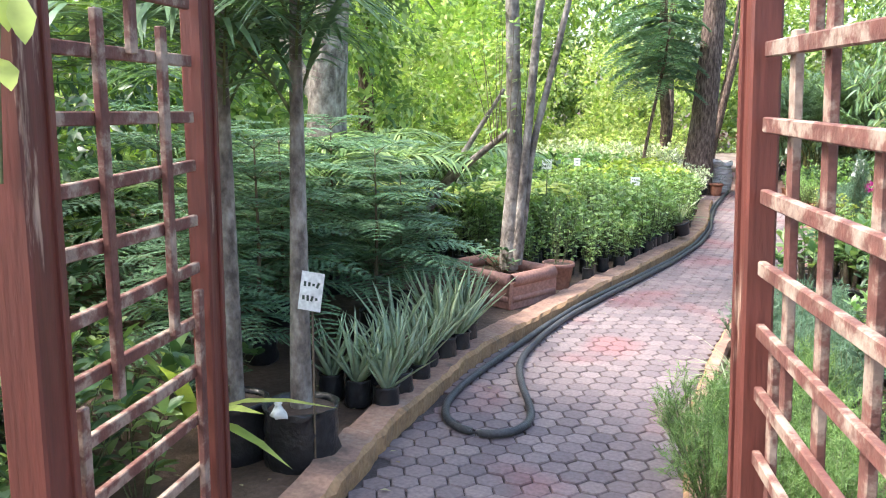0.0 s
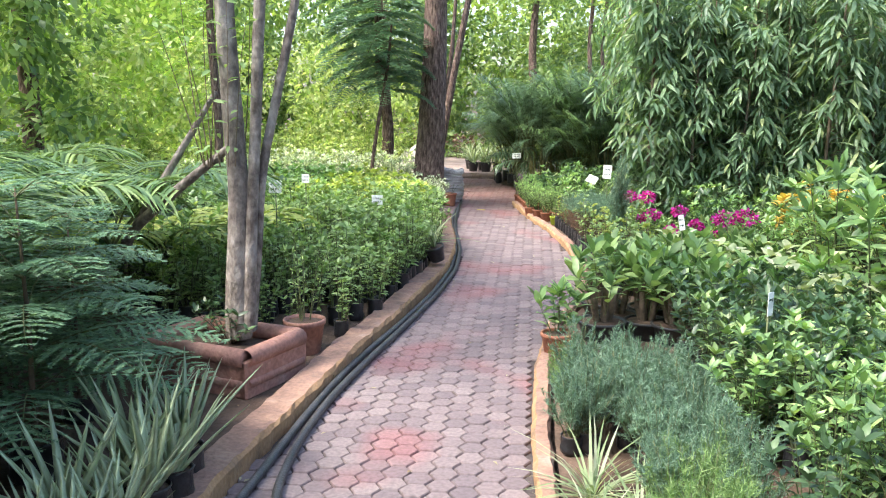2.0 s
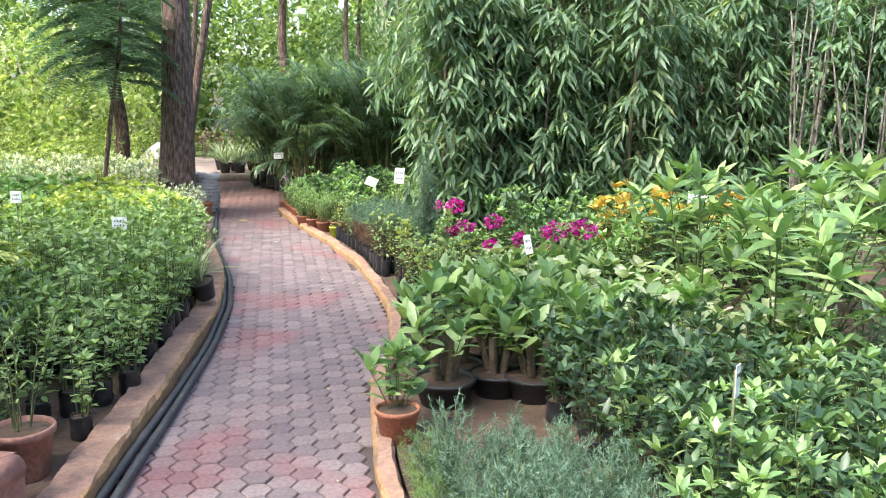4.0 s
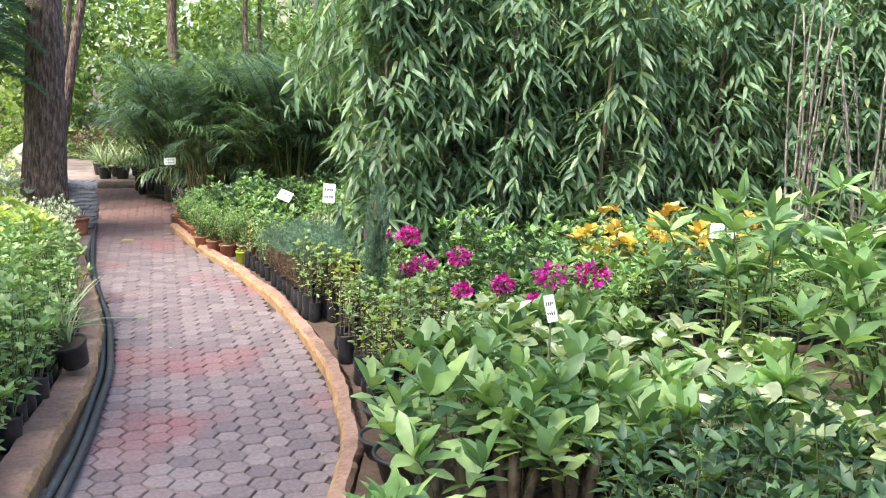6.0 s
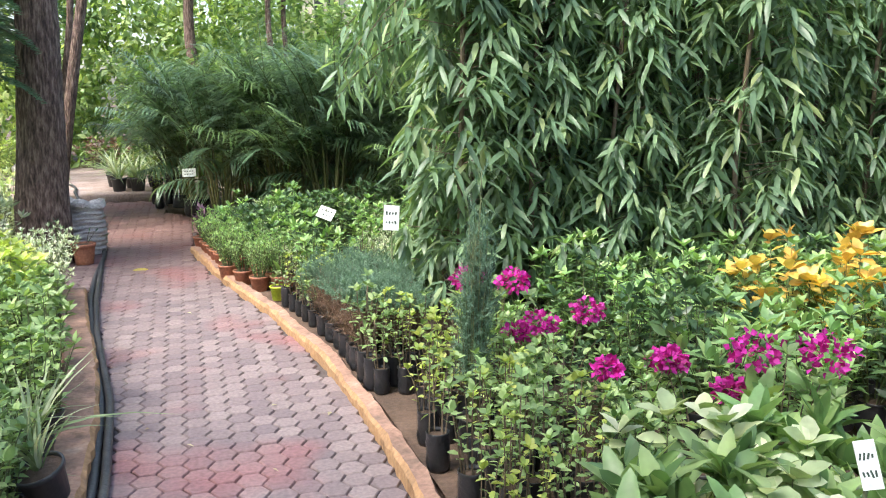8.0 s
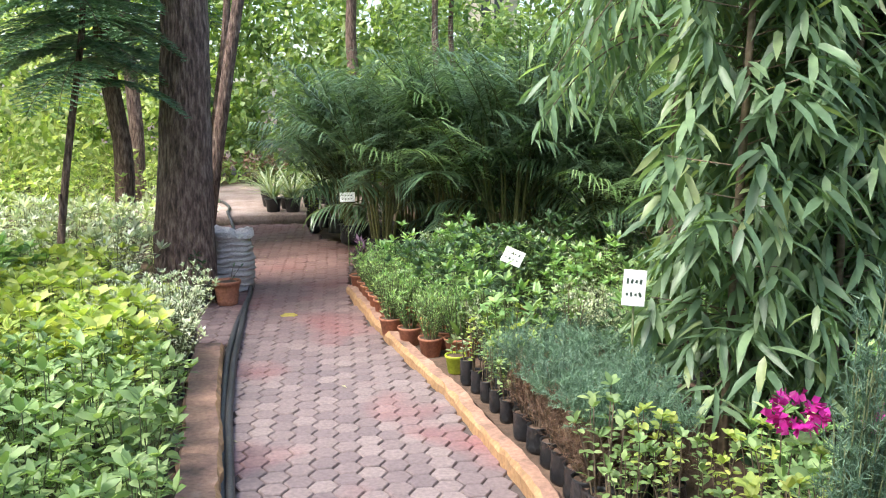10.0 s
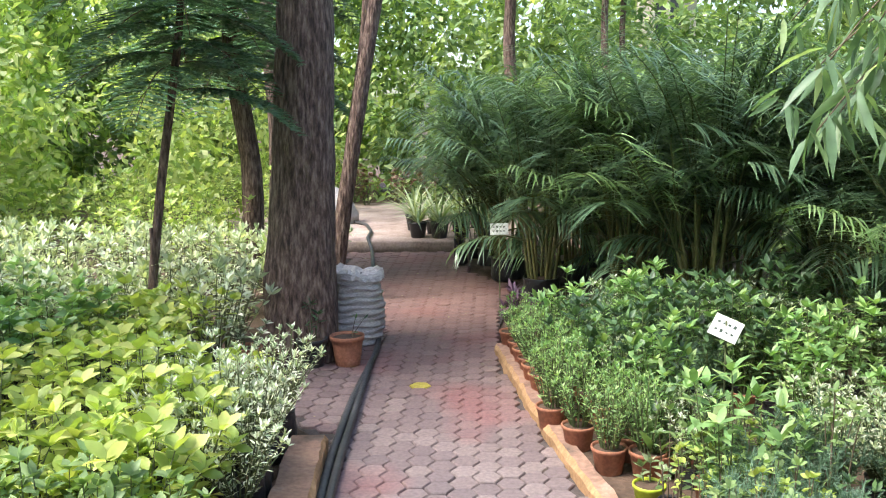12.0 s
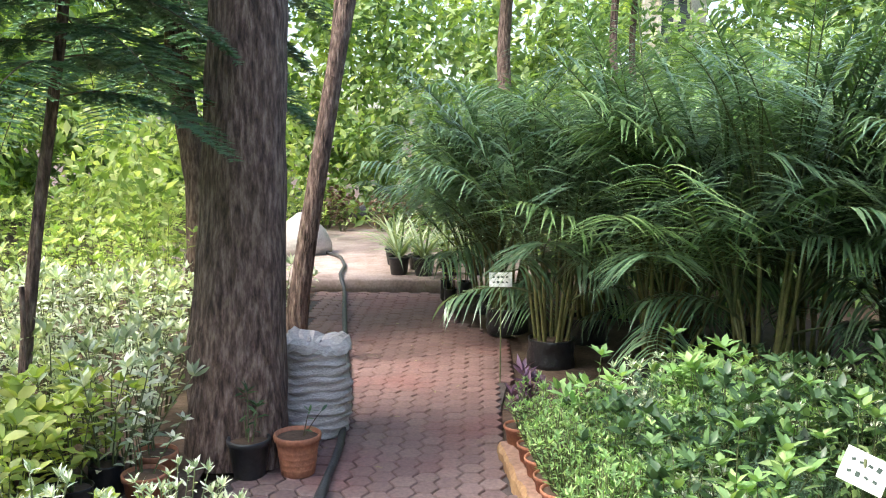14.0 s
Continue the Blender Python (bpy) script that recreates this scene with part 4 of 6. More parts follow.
plant("climber", at(-2.14, 7.08, 1.15), None, leaf, "l_seedling", "leafy climber hanging on the pale tree stems", "plant", "", wood, "stem_brown")

# ---- palms in big bags beside the gate ----
def bag_palm(x, y, rad, lean_x, lean_y, h, seed, label, turn=0.0):
    rng = np.random.default_rng(seed)
    top = empty("bag_palm", at(x, y, 0.0, turn), label, "palm")
    part("grow_bag", bag_geo(rad, 0.27, seed), "black_plastic", top)
    part("soil", soil_geo(rad * 0.9, 0.25), "soil", top)
    pts = [(0, 0, 0.2), (0.0, 0, 0.5), (lean_x * 0.5, lean_y * 0.5, 0.5 + h * 0.4), (lean_x, lean_y, h)]
    part("trunk", trunk_geo(pts, [0.045, 0.037, 0.027, 0.02], 12, seed, 0.02), "bark_pale", top)
    for k in range(9):
        a = k * 2.4 + seed
        lift = rng.uniform(0.75, 1.4)
        g = Geo()
        palm_frond(g, np.array([lean_x * 0.9, lean_y * 0.9, h * (0.70 + 0.035 * k)]), (math.cos(a) * math.cos(lift), math.sin(a) * math.cos(lift), math.sin(lift)), rng.uniform(0.7, 1.1), 0.34, rng, 18, 0.45, 0.15, 0.026, 0.75)
        part("frond", g, ["l_palm", "stem_green"], top)
    return top


bag_palm(-1.80, 4.02, 0.15, -0.06, 0.1, 1.95, 61, "young palm with a pale stem in a large black grow bag")
bag_palm(-2.08, 3.95, 0.14, -0.08, 0.1, 1.9, 62, "young palm in a black grow bag behind the gate")
bag_palm(-2.55, 4.3, 0.14, 0.0, 0.1, 1.85, 63, "young palm in a black grow bag behind the gate")
bag_palm(-2.7, 3.5, 0.14, 0.1, -0.1, 1.7, 64, "young palm in a black grow bag behind the gate")
g = Geo()
r5 = np.random.default_rng(5)
g.lathe([(0.001, 0.0), (0.03, 0.003), (0.035, 0.02), (0.022, 0.035), (0.012, 0.05), (0.016, 0.06), (0.001, 0.07)], 9, wob=0.25, rng=r5)
ob = part("plastic_scrap", g, "white_card")
ob.location = (-1.80, 3.87, 0.262)
tagged(ob, label="crumpled scrap of white plastic on the grow bag", category="litter")
leaf = blade_tuft(65, 9, 0.5, 0.065, 0.9, 0.95)
plant("strap_plant", at(-2.0, 3.62, 0.28), None, leaf, "l_lime", "bright green arching strap-leaved plant at the gate", "plant")

# vine sprig on the gate
top = empty("vine", at(-1.48, 2.56, 1.3), "bright green vine sprig climbing the gate post", "vine")
g = Geo()
g.tube([(0.02, -0.062, 0.0), (0.05, -0.07, 0.25), (0.12, -0.1, 0.42), (0.2, -0.14, 0.36)], [0.004, 0.004, 0.003, 0.002], 5)
part("stem", g, "stem_green", top)
for k, (x, y, z, dx, dz) in enumerate(((0.12, -0.1, 0.42, 0.4, -0.5), (0.16, -0.12, 0.40, 0.2, -0.8), (0.2, -0.14, 0.36, 0.5, -0.6), (0.08, -0.08, 0.35, -0.4, -0.4), (0.05, -0.07, 0.25, 0.6, -0.3))):
    g = Geo()
    g.leaves([(x, y, z)], [(dx, -0.3, dz)], 0.11, 0.05, "oval", 0.2, 0.25)
    part("leaf", g, "l_lime", top)

# ---- handwritten plant signs on sticks ----
def sign(x, y, z, w, h, turn, lean=0, rows=2, stick="stem_green", label="white handwritten plant label card on a thin stick", base=0.03, roll=0.0):
    top = empty("plant_sign", at(x, y, base, turn), label, "sign", "plant labels")
    g = Geo()
    g.tube([(0, 0.006, -0.03), (0, 0.004, (z - base) * 0.5), (0, 0.002, z - base + h * 0.3)], 0.0045, 6)
    part("stick", g, stick, top)
    g = Geo()
    mc = pose(0, -0.006, z - base, lean, roll, 0)
    g.box((w, 0.003, h), mc, bevel=0.0008)
    part("card", g, "white_card", top, smooth=False)
    g = Geo()
    rr = np.random.default_rng(int(abs(x * 100 + y * 10)))
    for r in range(rows):
        n = 4
        for k in range(n):
            g.box((w * 0.10, 0.0012, h * 0.10 * rr.uniform(0.6, 1.6)), mc @ pose(-w * 0.3 + k * w * 0.19, -0.0024, h * (0.18 - 0.36 * r / max(1, rows - 1)), 0, rr.uniform(-25, 25), 0))
    tagged(part("writing", g, "ink", top, "illegible dark handwriting", smooth=False), kind="stuff")


sign(-1.68, 3.93, 0.76, 0.09, 0.145, 12, -6, 2, "stem_brown", "white handwritten plant label on a brown stick", roll=6)
sign(-1.95, 10.39, 0.60, 0.10, 0.085, 0, -5)
sign(-2.40, 8.80, 0.87, 0.10, 0.09, -10, -5)
sign(-2.77, 11.0, 0.73, 0.075, 0.085, 0, -5)
sign(0.18, 11.6, 0.775, 0.085, 0.135, -12, -6, roll=4)
sign(0.18, 13.85, 0.50, 0.13, 0.11, -25, -40, roll=20)
sign(-0.83, 16.4, 0.63, 0.14, 0.085, -15, -8, roll=-3)
sign(0.40, 8.40, 0.71, 0.04, 0.10, -35, -10, roll=-15)
sign(0.42, 6.35, 0.66, 0.035, 0.10, 40, 0, 1)
sign(1.85, 9.4, 0.80, 0.13, 0.08, -40, -20)

# ---- left bed: aloes in bags ----
aloes = []
for k in range(3):
    g = aloe_rosette(70 + k, 15, 0.34, 0.034)
    aloes.append(plant("aloe", at(-1.75 - 0.16 * k, 4.62 + 0.02 * k, 0.04, 40 * k), ("bag", 0.062, 0.13, "black_plastic"), None, "l_aloe", "pale green spiky aloe in a black grow bag", "aloe", "aloes in bags", extra=g))
spots = []
for i in range(6):
    for j in range(2):
        y = 4.80 + i * 0.20
        spots.append((interp(LEFT_EDGE, y) - 0.13 - 0.16 * j + 0.02 * math.sin(i * 2.1 + j), y + 0.03 * math.sin(i + 3 * j), 0.038))
spots = [s for s in spots if not (s[1] > 5.6 and s[0] < -2.0)]
scatter(aloes, spots, 71, (0.85, 1.2))

# ---- left bed: dark ferny pines ----
def fern_pine(seed, h, spread, tiers):
    """Tiers of flat boughs, each a part of its own."""
    rng = np.random.default_rng(seed)
    boughs = []
    for t in range(tiers):
        k = t / max(1, tiers - 1)
        z = 0.2 + (h - 0.2) * k
        n = 6 if t < tiers - 1 else 4
        for b in range(n):
            a = b * 2 * math.pi / n + t * 0.5 + rng.normal(0, 0.15)
            ln = spread * (1.08 - 0.55 * k) * rng.uniform(0.8, 1.1)
            g = Geo()
            fern_frond(g, np.array([0, 0, z]), (math.cos(a), math.sin(a), 0.5 + 0.3 * k), ln, 0.19 * (1.05 - 0.3 * k), rng, 0.45, max(9, int(ln / 0.042)), 0.026, wd=0.0105)
            boughs.append(("bough", g, ["l_pine", "stem_green"], ""))
    w = Geo()
    w.tube([(0, 0, 0), (0.01, 0, h * 0.5), (0, 0, h + 0.05)], [0.014, 0.01, 0.004], 6)
    return boughs, w


pines = []
for k, (x, y, h, sp) in enumerate(((-2.45, 5.75, 0.95, 0.8), (-2.75, 5.0, 1.02, 0.82))):
    boughs, w = fern_pine(80 + k, h, sp, 6)
    pines.append(plant("fern_pine", at(x, y, 0.03, 30 * k), ("bag", 0.1, 0.16, "black_plastic"), None, "l_pine", "dark green ferny pine with drooping tiered branches", "conifer", "ferny pines", w, "stem_brown", extra=boughs))
for n, (x, y, s) in enumerate(((-3.1, 5.7, 1.05), (-2.6, 6.35, 0.8), (-3.3, 6.6, 1.1), (-3.6, 5.2, 1.1), (-2.6, 4.35, 0.8), (-3.9, 6.2, 1.0))):
    copy_thing(pines[n % 2], at(x, y, 0.03, 50 * n, s))

# ---- left bed: rows of seedlings in black bags ----
seedlings = []
for k in range(4):
    leaf, wood = stem_bush(90 + k, 8, 10, 0.36, 0.14, 0.062, 0.032, lift=0.25, first=0.12)
    seedlings.append(plant("seedling", at(-1.72 + 0.11 * (k - 2), 8.05 + 0.12 * k, 0.035, 70 * k), ("bag", 0.052, 0.12, "black_plastic"), leaf, "l_seedling", "fresh green bushy seedling in a black grow bag", "seedling", "seedlings in bags", wood))
rng = np.random.default_rng(91)
spots = []
y = 7.85
while y < 12.3:
    x0 = interp(LEFT_EDGE, y) - 0.22
    for j in range(12):
        x = x0 - 0.155 * j + rng.normal(0, 0.02)
        if not (y < 8.2 and j > 7) and not (y < 8.5 and j < 4 and y > 8.0):
            spots.append((x, y + rng.normal(0, 0.025), 0.035))
    y += 0.155
scatter(seedlings, [p for p in spots if rng.uniform() > 0.12], 92, (0.7, 1.25))

# lime shrubs further along
limes = []
for k in range(3):
    leaf, wood = stem_bush(100 + k, 8, 9, 0.32, 0.17, 0.075, 0.042, "oval", lift=0.3, first=0.15)
    limes.append(plant("lime_shrub", at(-1.95 - 0.2 * k, 12.5 + 0.1 * k, 0.035, 50 * k), ("bag", 0.065, 0.12, "black_plastic"), leaf, "l_lime", "yellow-green leafy shrub in a black grow bag", "shrub", "lime shrubs", wood))
spots = []
for y in np.arange(12.2, 14.6, 0.24):
    for j in range(9):
        x = interp(LEFT_EDGE, y) - 0.42 - 0.24 * j + rng.normal(0, 0.04)
        if not (y > 13.8 and x > -2.4):
            spots.append((x, y + rng.normal(0, 0.04), 0.035))
mints = []
for k in range(2):
    leaf, wood = stem_bush(104 + k, 9, 10, 0.3, 0.18, 0.07, 0.045, "oval", lift=0.2, first=0.15)
    mints.append(plant("shrub", at(-3.3 - 0.3 * k, 13.2, 0.035, 50 * k), ("bag", 0.065, 0.12, "black_plastic"), leaf, "l_fresh", "fresh green mint-like shrub in a black bag", "shrub", "green shrubs", wood))
scatter(limes, [p for p in spots if p[0] > -3.0 or p[1] < 12.8], 101, (0.85, 1.3))
scatter(mints, [p for p in spots if p[0] <= -3.0 and p[1] >= 12.8] + [(x + rng.normal(0, 0.06), y, 0.03) for y in np.arange(12.4, 15.2, 0.3) for x in (-3.9, -4.2, -4.5, -4.8, -5.1)], 106, (0.9, 1.35))
# silver-edged shrubs at the path's side
silvers = []
for k in range(3):
    leaf, wood = stem_bush(110 + k, 24, 14, 0.30, 0.19, 0.036, 0.011, "lance", lift=0.55, first=0.15, tip_leaves=7)
    silvers.append(plant("silver_shrub", at(-1.74 - 0.03 * k, 12.75 + 0.22 * k, 0.035, 50 * k), ("bag", 0.06, 0.12, "black_plastic"), leaf, "l_silver", "dense grey-green silver-edged shrub in a bag", "shrub", "silver shrubs", wood))
scatter(silvers, [(-1.95 + rng.normal(0, 0.03), y, 0.035) for y in np.arange(12.7, 13.7, 0.2)] + [(-1.8, 13.4, 0.035), (-1.82, 13.65, 0.035), (-2.15, 13.2, 0.035), (-2.15, 13.5, 0.035), (-1.78, 13.05, 0.035), (-1.98, 13.05, 0.035), (-2.3, 13.35, 0.035)], 111, (1.0, 1.25))
# white variegated shrubs
creams = []
for k in range(3):
    leaf, wood = stem_bush(120 + k, 10, 11, 0.5, 0.22, 0.075, 0.026, "lance", lift=0.5, first=0.2, tip_leaves=7)
    creams.append(plant("variegated_shrub", at(-2.8 - 0.35 * k, 14.9 + 0.15 * k, 0.03, 50 * k), None, leaf, "l_silver" if k else "l_cream", "white-variegated leafy shrub in the bed", "shrub", "variegated shrubs", wood))
scatter(creams, [(x + rng.normal(0, 0.08), y + rng.normal(0, 0.08), 0.03) for y in np.arange(14.6, 17.4, 0.36) for x in np.arange(-5.4, -2.5, 0.36)], 121, (0.9, 1.4))
# spider plants by the kerb, one pot tipped over
leaf = blade_tuft(130, 34, 0.36, 0.016, 1.0, 0.85)
spider = plant("spider_plant", at(-1.46, 10.36, 0.09), ("pot", 0.075, 0.12, "pot_plastic"), leaf, "l_spider", "striped spider plant in a black pot on the kerb", "spider plant", "spider plants")
scatter([spider], [(-1.62, 10.55, 0.06), (-1.60, 10.15, 0.06), (-1.78, 10.4, 0.06)], 131, (0.8, 1.0))
leaf = blade_tuft(132, 20, 0.26, 0.013, 1.2, 0.5)
plant("spider_plant", pose(-1.36, 10.02, 0.13, 12, -14, 0), ("pot", 0.085, 0.13, "pot_plastic"), leaf, "l_spider", "spider plant in a black pot tipped against the kerb", "spider plant", "spider plants")

# filler plants deeper in the left bed
broads = []
for k in range(4):
    leaf, wood = stem_bush(140 + k, 9, 9, 0.55, 0.28, 0.12, 0.055, "oval", lift=0.35, first=0.2)
    broads.append(plant("bush", at(-2.3 - 0.4 * k, 3.3 - 0.2 * k, 0.02, 50 * k), None, leaf, "l_broad" if k % 2 else "l_deep", "leafy green bush growing in the bed", "bush", "bushes in the bed", wood))
scatter(broads, [(x + rng.normal(0, 0.1), y + rng.normal(0, 0.1), 0.02) for y in np.arange(2.2, 4.6, 0.42) for x in (-2.05, -2.5, -2.95, -3.4) if not (y > 3.5 and x > -2.3)], 141, (0.6, 1.0))
scatter(broads, [(x + rng.normal(0, 0.12), y + rng.normal(0, 0.12), 0.02) for y in np.arange(7.2, 12.6, 0.55) for x in np.arange(-5.8, -3.3, 0.55)], 142, (0.8, 1.3))
# far bushes look sunlit through their bright leaf colour
sunny = []
for k in range(3):
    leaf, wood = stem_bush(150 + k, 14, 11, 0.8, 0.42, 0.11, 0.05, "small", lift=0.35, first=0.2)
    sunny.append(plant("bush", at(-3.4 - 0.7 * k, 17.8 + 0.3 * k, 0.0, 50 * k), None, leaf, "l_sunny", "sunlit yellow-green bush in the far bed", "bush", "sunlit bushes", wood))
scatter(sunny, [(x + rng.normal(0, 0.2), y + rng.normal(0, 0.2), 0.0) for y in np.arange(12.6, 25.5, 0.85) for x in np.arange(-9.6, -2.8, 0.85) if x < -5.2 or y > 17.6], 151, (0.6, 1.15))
lime_palm = Geo()
r6 = np.random.default_rng(6)
for k in range(9):
    a = k * 2.4
    palm_frond(lime_palm, np.array([0, 0, 0.2]), (math.cos(a), math.sin(a), 0.9), 0.6, 0.26, r6, 16, 0.5, 0.2, 0.03)
lp = plant("cycad", at(-3.35, 8.9, 0.2), None, lime_palm, ["l_lime", "stem_green"], "bright yellow-green feathery cycad in the bed", "cycad", "yellow-green cycads")
scatter([lp], [(-2.95, 9.6, 0.2), (-3.7, 9.3, 0.2), (-4.1, 8.4, 0.25)], 7, (0.8, 1.1))
tall_palm = Geo()
for k in range(9):
    a = k * 2.4 + 0.7
    palm_frond(tall_palm, np.array([0, 0, 0.5]), (math.cos(a) * 0.7, math.sin(a) * 0.7, 1.0), 1.5, 0.4, r6, 34, 0.5, 0.2, 0.022)
tp = plant("palm", at(-3.6, 7.1, 0.0), None, tall_palm, ["l_broad", "stem_green"], "tall feather palm with arching bright fronds", "palm", "feather palms")
scatter([tp], [(-4.6, 7.4, 0.0), (-5.0, 9.5, 0.0), (-3.2, 7.9, 0.1), (-4.4, 6.2, 0), (-5.2, 5.0, 0)], 8, (0.8, 1.1))

# ---- right bed: feathery bushes near the gate ----
feathers = []
for k in range(3):
    leaf, wood = needle_bush(160 + k, 26, 0.34, 0.17, 0.035, 26)
    feathers.append(plant("feathery_bush", at(-0.22 + 0.28 * (k - 1) * 0.6, 4.72 + 0.2 * k, 0.03, 60 * k), None, leaf, "l_feather", "soft bright green feathery bush", "bush", "feathery bushes", wood))
rng = np.random.default_rng(161)
junipers = []
for k in range(3):
    leaf, wood = needle_bush(170 + k, 24, 0.30, 0.15, 0.028, 26, width=0.0032)
    junipers.append(plant("juniper", at(-0.30 + 0.2 * k, 6.25 + 0.1 * k, 0.03, 60 * k), ("bag", 0.055, 0.09, "black_plastic"), leaf, "l_juniper", "blue-green feathery juniper in a small bag", "juniper", "junipers", wood))
scatter(junipers, [(x + rng.normal(0, 0.03), y + rng.normal(0, 0.03), 0.03) for y in np.arange(6.05, 7.0, 0.2) for x in (-0.34, -0.14, 0.06) if x > -0.3 or y > 6.2], 171, (0.75, 1.0))
scatter(feathers, [(-0.20 + rng.normal(0, 0.03), y, 0.03) for y in np.arange(4.3, 5.1, 0.2)] + [(-0.02, y, 0.03) for y in np.arange(4.2, 5.4, 0.24)] + [(x, y + rng.normal(0, 0.04), 0.03) for y in np.arange(3.8, 4.9, 0.28) for x in np.arange(0.15, 1.2, 0.27)], 162, (0.85, 1.15))
scatter(junipers, [(x + rng.normal(0, 0.04), y, 0.03) for y in np.arange(5.45, 6.1, 0.2) for x in (-0.05, 0.15)], 163, (0.8, 1.0))
scatter(feathers, [(-0.36, 6.75, 0.03), (-0.38, 6.95, 0.03), (-0.36, 7.15, 0.03)], 172, (0.55, 0.65))
leaf = blade_tuft(175, 40, 0.34, 0.012, 0.95, 0.9)
dry = blade_tuft(176, 22, 0.26, 0.011, 0.7, 0.9)
tuft = plant("grass_tuft", at(-0.32, 5.78, 0.03), None, leaf, "l_spider", "clump of arching striped grass with dry brown blades", "grass", extra=(("dry_growth", dry, "l_dry", "brown withered blades"),))

scatter([tuft], [(-0.32, 5.42, 0.03), (-0.16, 5.6, 0.03), (-0.2, 5.25, 0.03)], 177, (0.8, 1.0))

# light-leaved low shrubs
citrus = []
for k in range(4):
    leaf, wood = stem_bush(180 + k, 10, 11, 0.42, 0.2, 0.085, 0.036, "lance", lift=0.4, first=0.15)
    citrus.append(plant("shrub", at(0.35 + 0.25 * k, 6.3 + 0.1 * k, 0.03, 60 * k), ("bag", 0.065, 0.12, "black_plastic"), leaf, ("l_broad", "l_deep", "l_deep", "l_fresh")[k], "glossy green shrub in a black grow bag", "shrub", "glossy shrubs", wood))
scatter(citrus[:3], [(x + rng.normal(0, 0.05), y + rng.normal(0, 0.05), 0.03) for y in np.arange(5.3, 7.7, 0.24) for x in np.arange(0.36, 2.6, 0.26) if x > 0.6 or y > 6.2 or y < 5.7], 181, (0.75, 1.0))
scatter(citrus[3:], [(0.32, 6.15, 0.05), (0.55, 5.7, 0.05), (0.75, 6.0, 0.05), (0.5, 6.1, 0.05), (1.0, 5.9, 0.05), (0.95, 6.4, 0.05), (0.7, 5.4, 0.05), (1.2, 6.2, 0.05), (0.6, 6.5, 0.05), (1.3, 5.6, 0.05)], 182, (0.8, 1.0))
# potted broad-leaved plants at the kerb
leaf, wood = stem_bush(185, 6, 8, 0.24, 0.13, 0.13, 0.05, "oval", lift=0.5, first=0.2)
plant("potted_plant", at(-0.40, 7.62, 0.02), ("pot", 0.1, 0.15, "terracotta"), leaf, "l_broad", "broad-leaved plant in an orange terracotta pot", "potted plant", "", wood)
leaf, wood = stem_bush(186, 7, 8, 0.42, 0.26, 0.16, 0.065, "oval", lift=0.45, first=0.45)
spiny = Geo()
for k in range(5):
    a = k * 1.26
    spiny.tube([(0.04 * math.cos(a), 0.04 * math.sin(a), 0), (0.06 * math.cos(a), 0.06 * math.sin(a), 0.1), (0.08 * math.cos(a), 0.08 * math.sin(a), 0.22)], [0.02, 0.022, 0.018], 7)
    n = 50
    th = rng.uniform(0, 6.28, n)
    spiny.leaves(np.stack([0.06 * math.cos(a) + 0.02 * np.cos(th), 0.06 * math.sin(a) + 0.02 * np.sin(th), rng.uniform(0, 0.22, n)], 1), np.stack([np.cos(th), np.sin(th), 0.2 * np.ones(n)], 1), 0.018, 0.004, "needle", 0, 0)
thorn = plant("thorny_plant", at(-0.12, 8.02, 0.02), ("pot", 0.155, 0.13, "pot_plastic"), leaf, "l_broad", "thick thorny stems with broad leaves in a wide black pot", "potted plant", "thorny plants", wood, "stem_green", extra=(("thorny_stem", spiny, "stem_brown", "grey-brown thorny stem"),))
scatter([thorn], [(0.16, 8.1, 0.02), (-0.08, 8.58, 0.02), (0.32, 8.0, 0.02), (0.22, 8.5, 0.02), (0.0, 8.3, 0.02), (0.48, 8.25, 0.02)], 187, (0.85, 1.05))
leaf, wood = stem_bush(188, 3, 5, 0.1, 0.08, 0.09, 0.05, "oval", lift=0.4)
plant("potted_plant", at(-0.10, 8.82, 0.02), ("pot", 0.12, 0.09, "pot_plastic"), leaf, "l_seedling", "small leafy cuttings in a shallow black pot", "potted plant", "", wood)
plant("potted_plant", at(-0.02, 9.08, 0.02), ("pot", 0.125, 0.11, "pot_plastic"), None, "l_seedling", "empty wide black plastic pot", "pot")
# big bright leaf rosettes and pale leaves
rosettes = []
for k in range(3):
    leaf, wood = stem_bush(190 + k, 7, 7, 0.42, 0.26, 0.17, 0.06, "oval", lift=0.55, first=0.4, tip_leaves=9, bend=0.3)
    rosettes.append(plant("leafy_plant", at(0.32 + 0.3 * k, 8.85 + 0.2 * k, 0.03, 60 * k), None, leaf, ("l_broad", "l_fresh", "l_fresh")[k], "bright green plant with large smooth leaves", "plant", "large-leaved plants", wood))
scatter(rosettes, [(x + rng.normal(0, 0.06), y + rng.normal(0, 0.06), 0.03) for y in np.arange(7.9, 9.0, 0.3) for x in np.arange(0.55, 1.2, 0.3)], 191, (0.8, 1.05))
pales = []
for k in range(2):
    leaf, wood = stem_bush(195 + k, 8, 8, 0.48, 0.24, 0.12, 0.07, "oval", lift=0.25, first=0.4)
    pales.append(plant("pale_leaf_plant", at(0.78 + 0.3 * k, 8.65, 0.03, 60 * k), None, leaf, "l_cream", "plant with pale cream-green leaves", "plant", "cream-leaved plants", wood))
